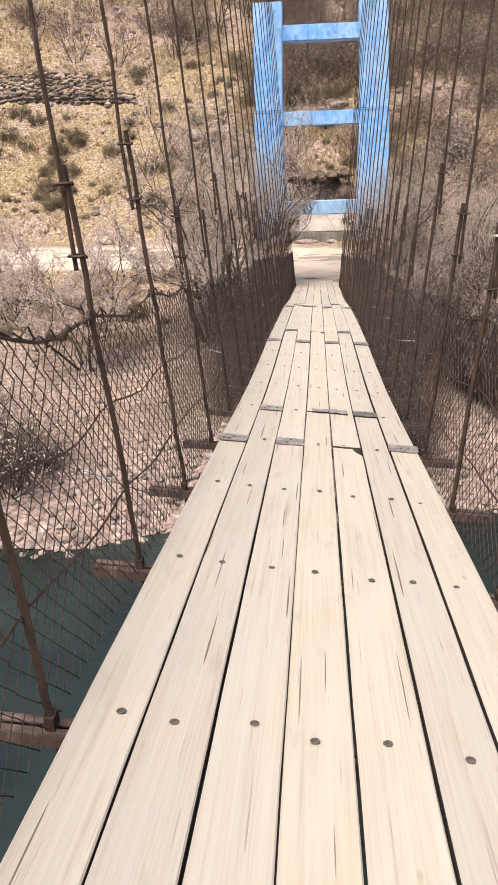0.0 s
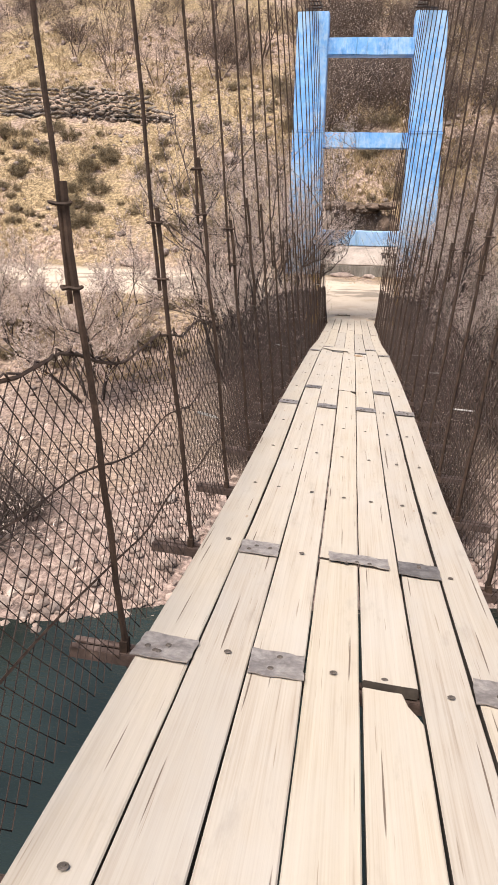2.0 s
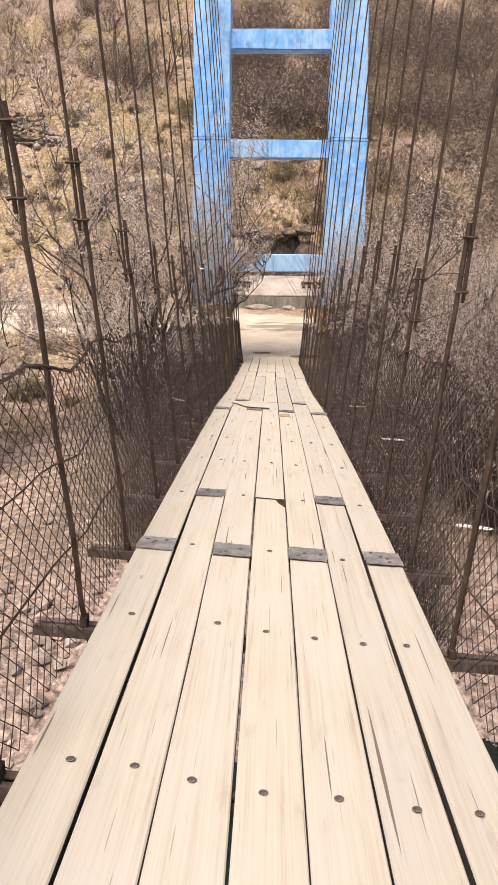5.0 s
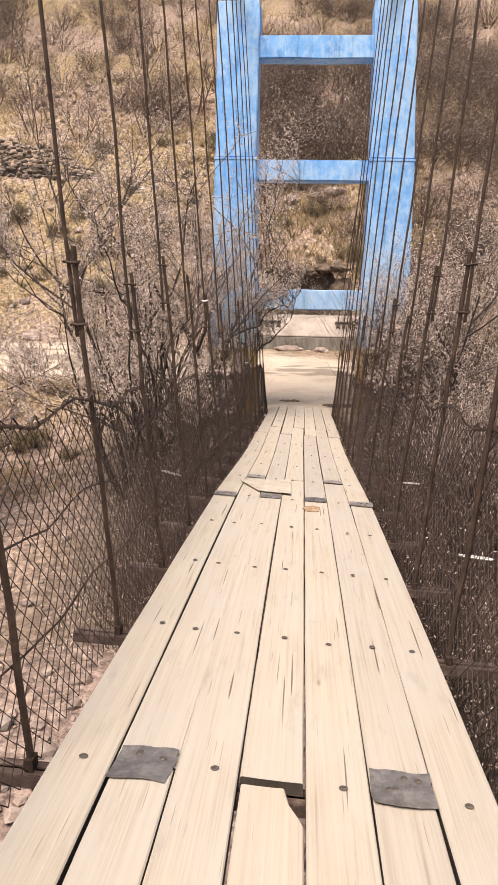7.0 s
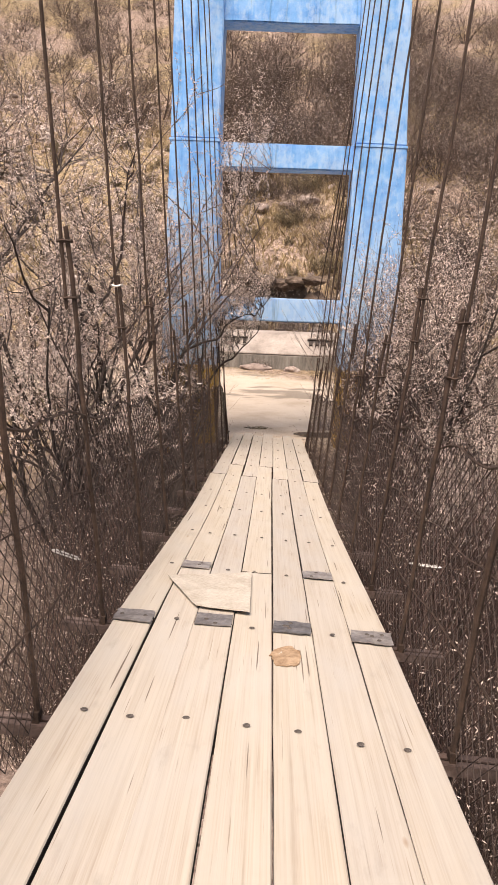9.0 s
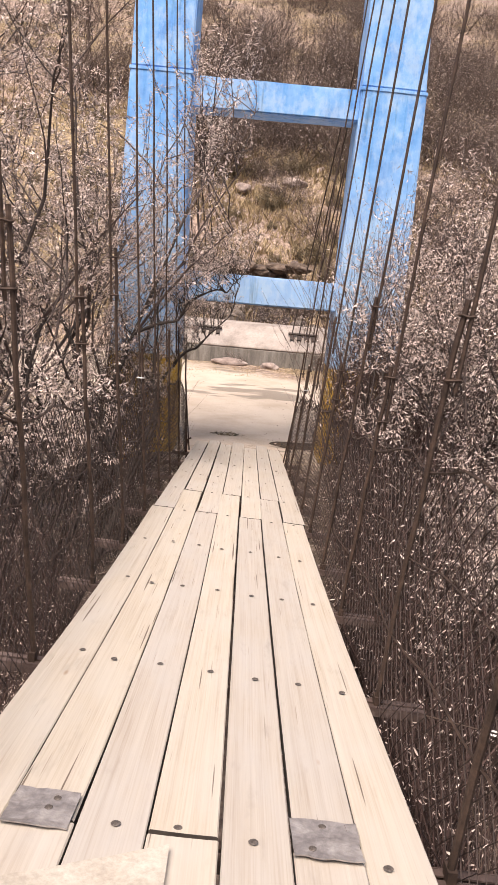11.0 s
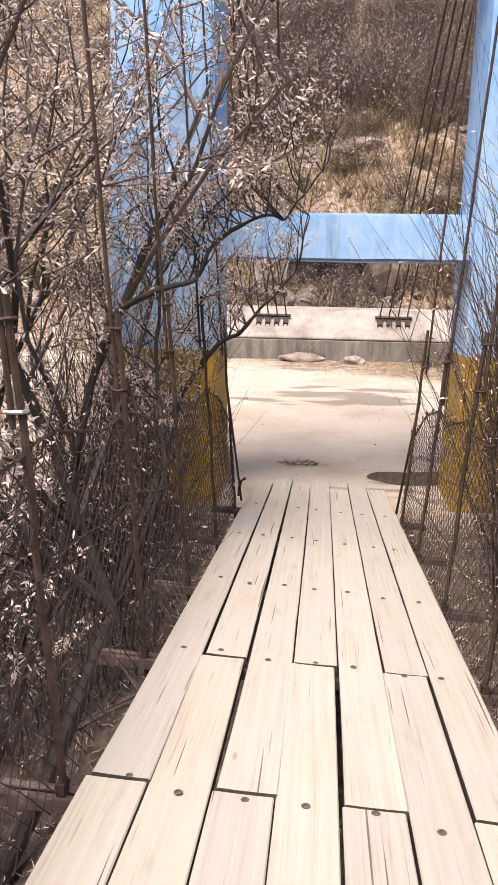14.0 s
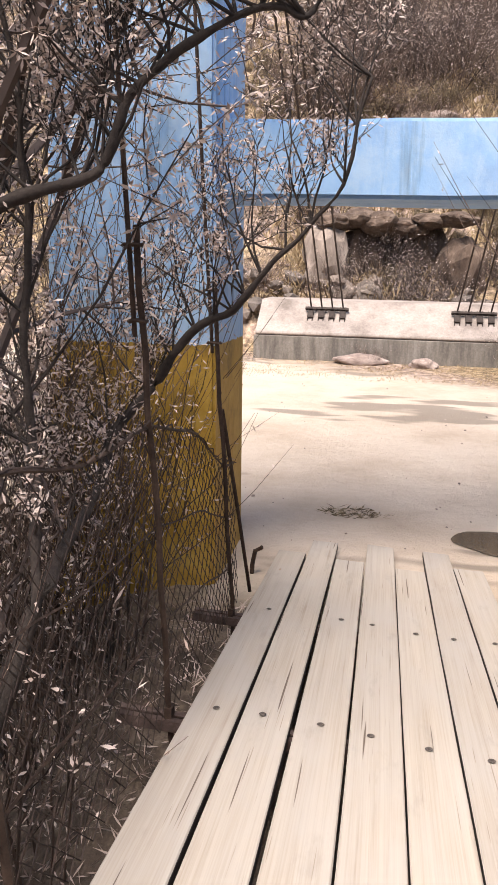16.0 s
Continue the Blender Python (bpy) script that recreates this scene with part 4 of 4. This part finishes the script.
right = []
while len(right) < 520:
    x, y = 3.0 + 24 * prng.random(), 39.2 + 34 * prng.random() ** 1.1
    if not (x < 6.4 and y < 40.5):
        right.append((x, y))
upper = []
while len(upper) < 210:
    x, y = -29 + 34.5 * prng.random(), 53.7 + 23 * prng.random()
    if not (x < -9.7 and y < 58.5):
        upper.append((x, y))
middle = [(-3.5 + 8 * prng.random(), 46.5 + 17 * prng.random()) for _ in range(110)]
scrub("scrub_slope", right, prng, "dense bare grey-brown scrub on the steep slope")
scrub("scrub_middle_slope", middle, prng, "bare brown scrub on the slope behind the tower")
scrub("scrub_upper_slope", upper, prng, "bare brown scrub along the upper hillside")
h1 = place(willow("hillside_tree", 61, 3.0, 5, 0.6, "bare grey tree on the hillside", M_TWIG, None, 0, 0.05, 0.05, (5, 5, 4)), -12.7, 54.8)
for x, y, s in ((-8.81, 54.22, 1.25), (-15.69, 55.81, 1.0), (-6.67, 57.93, 1.2), (-4.51, 59.52, 1.3), (-2.69, 61.64, 1.2), (1.07, 60.58, 1.1), (-18.81, 57.4, 0.9), (-10.21, 61.11, 1.3)):
    plant(h1, x, y, prng.uniform(0, 6), s)
for i in range(290):
    x = -26 + 32 * prng.random()
    y = 39.4 + 14 * prng.random()
    if abs(y - 49.1) < 1.2 and x < -9.7:
        continue
    plant(b3, x, y, prng.uniform(0, 6), 0.3 + 1.1 * prng.random() ** 2)
for i in range(26):
    plant(b3, -14 + 9.5 * prng.random(), 25.0 + 5.3 * prng.random(), prng.uniform(0, 6), prng.uniform(0.4, 0.9))


def grass(name, n, area, rng, length, label):
    g = Geo()
    done = 0
    while done < n:
        x, y = rng.uniform(area[0], area[1]), rng.uniform(area[2], area[3])
        if noise.noise(Vector((x * 0.45, y * 0.45, 3))) + 0.3 * rng.uniform(-1, 1) < -0.12:
            continue
        if y > 38 and abs(y - 49.1) < 0.7 and x < -9.7:
            continue
        z = ground_z(x, y)
        for _ in range(rng.randrange(5, 10)):
            d = (rng.uniform(-0.8, 0.8), rng.uniform(-0.8, 0.8), 1)
            g.leaf((x + rng.uniform(-0.09, 0.09), y + rng.uniform(-0.09, 0.09), z - 0.02), d, length * rng.uniform(0.5, 1.4), length * 0.05, rng)
        done += 1
    tagged(new(name, g.mesh(name, M_GRASS)), label, "grass", kind="stuff")


grng = random.Random(77)
grass("hill_grass", 9000, (-28, 13, 38.7, 61), grng, 0.3, "dry straw-coloured bunch grass on the hillside")
grass("bank_tussocks", 1500, (-4.5, 5.5, 38.8, 52), grng, 0.42, "brown dead tussocks on the slope behind the anchor block")
grass("track_grass", 1100, (-3.6, 4.5, 34.6, 36.5), grng, 0.06, "flattened dry grass in front of the concrete block")
grass("bank_grass", 1400, (-15, -4.5, 24.3, 30.4), grng, 0.2, "thin dry grass on the river bank")

litter = Geo()
for _ in range(16000):
    x = grng.choice((-1, 1)) * (0.72 + 3.0 * grng.random() ** 1.5)
    y = grng.uniform(19.5, 26.2)
    litter.leaf((x, y, ground_z(x, y) + 0.01), (grng.uniform(-1, 1), grng.uniform(-1, 1), grng.uniform(0, 0.7)), grng.uniform(0.04, 0.13), 0.0045, grng)
tagged(new("leaf_litter", litter.mesh("leaf_litter", M_LEAF)), "withered leaves and dead grass on the ground under the willows", "leaf litter", kind="stuff")


# ---- stones ----
STONES = [stone_mesh("stone", k, M_PEBBLE, 1) for k in range(5)]


def scatter(name, n, pick, lo, hi, rng, label):
    g = Geo()
    for _ in range(n):
        x, y = pick(rng)
        s = lo + (hi - lo) * rng.random() ** 2.5
        src = STONES[rng.randrange(5)]
        m = Matrix.Translation((x, y, ground_z(x, y) + 0.12 * s)) @ Euler((rng.uniform(-0.4, 0.4), rng.uniform(-0.4, 0.4), rng.uniform(0, 6.28))).to_matrix().to_4x4() @ Matrix.Diagonal((s, s, s, 1))
        base = len(g.v)
        g.v += [tuple(m @ v.co) for v in src.vertices]
        g.f += [tuple(base + i for i in p.vertices) for p in src.polygons]
    tagged(new(name, g.mesh(name, M_PEBBLE)), label, "stones", kind="stuff")


def on_shore(rng):
    x = rng.uniform(-12, 9)
    return x, shore(x) - 0.5 + 4.2 * rng.random() ** 1.6


srng = random.Random(88)
scatter("shore_cobbles", 2400, on_shore, 0.05, 0.36, srng, "pale pinkish cobbles along the water's edge")
scatter("hill_stones", 1500, lambda r: (r.uniform(-28, 15), r.uniform(38.6, 63)), 0.08, 0.55, srng, "scattered pale stones on the dry hillside")
scatter("bank_stones", 900, lambda r: (r.uniform(-15, -2), r.uniform(18, 30.5)), 0.05, 0.25, srng, "small stones on the gravel bank")


scatter("track_pebbles", 170, lambda r: (r.uniform(-2.5, 3.5), 27.4 + 7.0 * r.random() ** 1.4), 0.01, 0.04, srng, "small loose stones on the dusty track")


def boulder(x, y, s, label, seed, mat=None):
    me = stone_mesh("boulder", seed, mat or M_PEBBLE, 3)
    ob = new("boulder", me)
    ob.location = (x, y, ground_z(x, y) + 0.18 * s[2])
    ob.scale = s
    ob.rotation_euler = (0, 0, seed)
    tagged(ob, label, "boulder")


boulder(-9.9, 37.4, (0.8, 0.65, 0.7), "pale boulder at the upper edge of the track", 3)
boulder(-0.48, 36.35, (0.98, 0.42, 0.4), "long pale rock lying in front of the concrete block", 19)
boulder(0.62, 36.2, (0.5, 0.34, 0.34), "small rock lying in the dry grass", 6)
boulder(-6.5, 44.9, (0.9, 0.8, 1.0), "rough hillside rock among dry grass", 7)
boulder(-0.75, 46.6, (1.0, 0.8, 0.7), "pale hillside rock below a dark shrub", 8)
boulder(0.35, 46.9, (0.8, 0.7, 0.55), "pale hillside rock below a dark shrub", 9)
boulder(1.25, 47.2, (1.1, 0.8, 0.7), "pale hillside rock below a dark shrub", 10)
boulder(-7.4, 17.6, (0.5, 0.4, 0.4), "pale rock at the water's edge", 11)
boulder(4.2, 17.0, (0.6, 0.5, 0.45), "pale rock at the water's edge", 12)


def stone_wall():
    rng = random.Random(91)
    w = tagged(empty("stone_wall"), "low dry-laid wall of dark field stones on the hillside", "stone wall")
    shapes = [stone_mesh("wall_stone", 20 + k, M_STONE, 1) for k in range(6)]
    count = 0
    cols = 42
    for i in range(cols):
        x = -20.6 + 10.3 * i / cols
        h = 1.25 * smooth(-9.8, -13.2, x) + 0.25
        yb = 49.1 + 0.25 * noise.noise(Vector((x * 0.4, 0, 0))) - 0.02 * (x + 16)
        z0 = ground_z(x, yb)
        z = z0
        while z < z0 + h and count < 298:
            s = rng.uniform(0.26, 0.48)
            ob = part("wall_stone", shapes[rng.randrange(6)], M_STONE, w)
            ob.location = (x + rng.uniform(-0.08, 0.08), yb + rng.uniform(-0.12, 0.12) + 0.12 * (z - z0), z + s * 0.2)
            ob.scale = (s * 1.2, s, s * 0.7)
            ob.rotation_euler = (rng.uniform(-0.3, 0.3), rng.uniform(-0.3, 0.3), rng.uniform(0, 6.28))
            z += s * 0.6
            count += 1


def bank_wall():
    """rough stones that hold the foot of the slope behind the anchor block"""
    rng = random.Random(17)
    w = tagged(empty("retaining_wall"), "rough crumbling stone wall at the foot of the slope", "stone wall")
    shapes = [stone_mesh("bank_stone", 40 + k, M_STONE, 1) for k in range(5)]
    for i in range(46):
        x = -3.6 + 7.2 * rng.random()
        if 0.0 < x < 1.4 and rng.random() < 0.7:
            continue
        y = 38.5 + rng.random() * 0.9
        s = rng.uniform(0.25, 0.6)
        ob = part("bank_stone", shapes[i % 5], M_STONE, w)
        ob.location = (x, y, ground_z(x, y) + 0.15 * s + 0.25 * rng.random())
        ob.scale = (s * 1.2, s, s)
        ob.rotation_euler = (rng.uniform(-0.3, 0.3), rng.uniform(-0.3, 0.3), rng.uniform(0, 6.28))


stone_wall()
bank_wall()


def rock_ledge():
    """a dark hollow in the cut bank: side rocks, a back wall of rubble and rocks that overhang"""
    ob = tagged(empty("rock_ledge", (0, 39.4, 0)), "overhanging brown rocks above a dark hollow in the bank", "rock ledge")
    rocks = [("side_rock", -1.45, 0.1, -0.65, 1.0, 1.1, 1.9, 62, M_STONE), ("side_rock", 1.45, 0.15, -0.75, 1.1, 1.1, 1.6, 63, M_EARTH),
             ("back_rock", -0.6, 0.75, -0.6, 1.5, 0.9, 1.7, 64, M_EARTH), ("back_rock", 0.6, 0.8, -0.6, 1.5, 0.9, 1.7, 65, M_EARTH),
             ("foot_rock", -0.55, -0.35, -1.3, 0.7, 0.5, 0.6, 66, M_STONE), ("foot_rock", -1.0, -0.4, -1.25, 0.55, 0.5, 0.6, 67, M_STONE)]
    rocks += [("top_rock", -1.3 + 0.52 * k, 0.4 + 0.12 * math.sin(k * 2.3), 0.22 + 0.1 * math.sin(k * 1.7), 0.85, 1.3, 0.42 + 0.1 * math.sin(k), 70 + k, M_EARTH) for k in range(6)]
    for name, x, y, z, sx, sy, sz, seed, mat in rocks:
        me = stone_mesh(name, seed, mat, 3)
        for v in me.vertices:
            v.co += 0.07 * noise.noise_vector(v.co * 4 + Vector((seed, 0, 0))) + 0.03 * noise.noise_vector(v.co * 11 + Vector((0, seed, 0)))
        r = part(name, me, mat, ob)
        r.location, r.scale = (x, y, z), (sx, sy * 1.2, sz * 1.5)
        r.rotation_euler = (0, 0, 0.3 * math.sin(seed))


rock_ledge()


# ---- small things on and beside the deck ----
def turnbuckle(p, q, at=0.55):
    """wind-stay wire from a girder end to the bank, with a bright turnbuckle in it"""
    ob = tagged(empty("wind_stay"), "slack stay wire with a bright zinc turnbuckle", "stay wire", "wind stays")
    p, q = Vector(p), Vector(q)
    d = (q - p).normalized()
    c = p.lerp(q, at)
    for a, b in ((p, c - d * 0.13), (c + d * 0.13, q)):
        g = Geo()
        g.tube([a, b], 0.004, 4)
        part("stay_wire", g, M_RUST, ob)
    g = Geo()
    u = d.cross(Vector((0, 0, 1))).normalized() * 0.016
    for s in (-1, 1):
        g.tube([c - d * 0.12, c - d * 0.09 + u * s, c + d * 0.09 + u * s, c + d * 0.12], 0.0055, 5)
    part("turnbuckle", g, M_ZINC, ob)


for sx, y in ((-1, 4.09), (-1, 9.42), (-1, 16.7), (1, 11.38), (1, 14.53), (1, 17.85), (1, 23.4)):
    turnbuckle((sx * 0.9, y, deck_z(y, sx * 0.9) - 0.09), (sx * 1.75, y - 0.75 * (1 if sx > 0 else -1) * 0.6, deck_z(y, sx * 0.9) - 0.02), 0.4)

g = Geo()
g.tube([(-0.79, 26.7, -3.2), (-0.785, 26.7, -2.84), (-0.765, 26.68, -2.74), (-0.72, 26.67, -2.71)], 0.015, 7)
tagged(part("pipe_stub", g, M_RUST), "bent rusty pipe stub beside the deck end", "pipe")

# puddle beside the deck end
bm = bmesh.new()
ring = []
for k in range(28):
    a = 2 * math.pi * k / 28
    rr = 1 + 0.5 * noise.noise(Vector((math.cos(a) * 1.5, math.sin(a) * 1.5, 4)))
    ring.append(bm.verts.new((1.25 + 0.78 * rr * math.cos(a), 27.7 + 0.36 * rr * math.sin(a), -2.893)))
bm.faces.new(ring)
me = bpy.data.meshes.new("puddle")
bm.to_mesh(me)
bm.free()
me.materials.append(M_MUD)
tagged(new("puddle", me), "shallow dark puddle beside the deck end", "puddle", kind="structure")

weed = Geo()
for _ in range(170):
    a, rr = grng.uniform(0, 6.28), math.sqrt(grng.random())
    weed.leaf((-0.22 + 0.26 * rr * math.cos(a), 28.2 + 0.16 * rr * math.sin(a), -2.9), (grng.uniform(-1, 1), grng.uniform(-0.5, 0.5), grng.uniform(0.02, 0.25)), grng.uniform(0.04, 0.12), 0.005, grng)
tagged(new("dead_weed", weed.mesh("dead_weed", M_SAGE)), "flattened clump of dark dead weed on the dusty track", "weed")
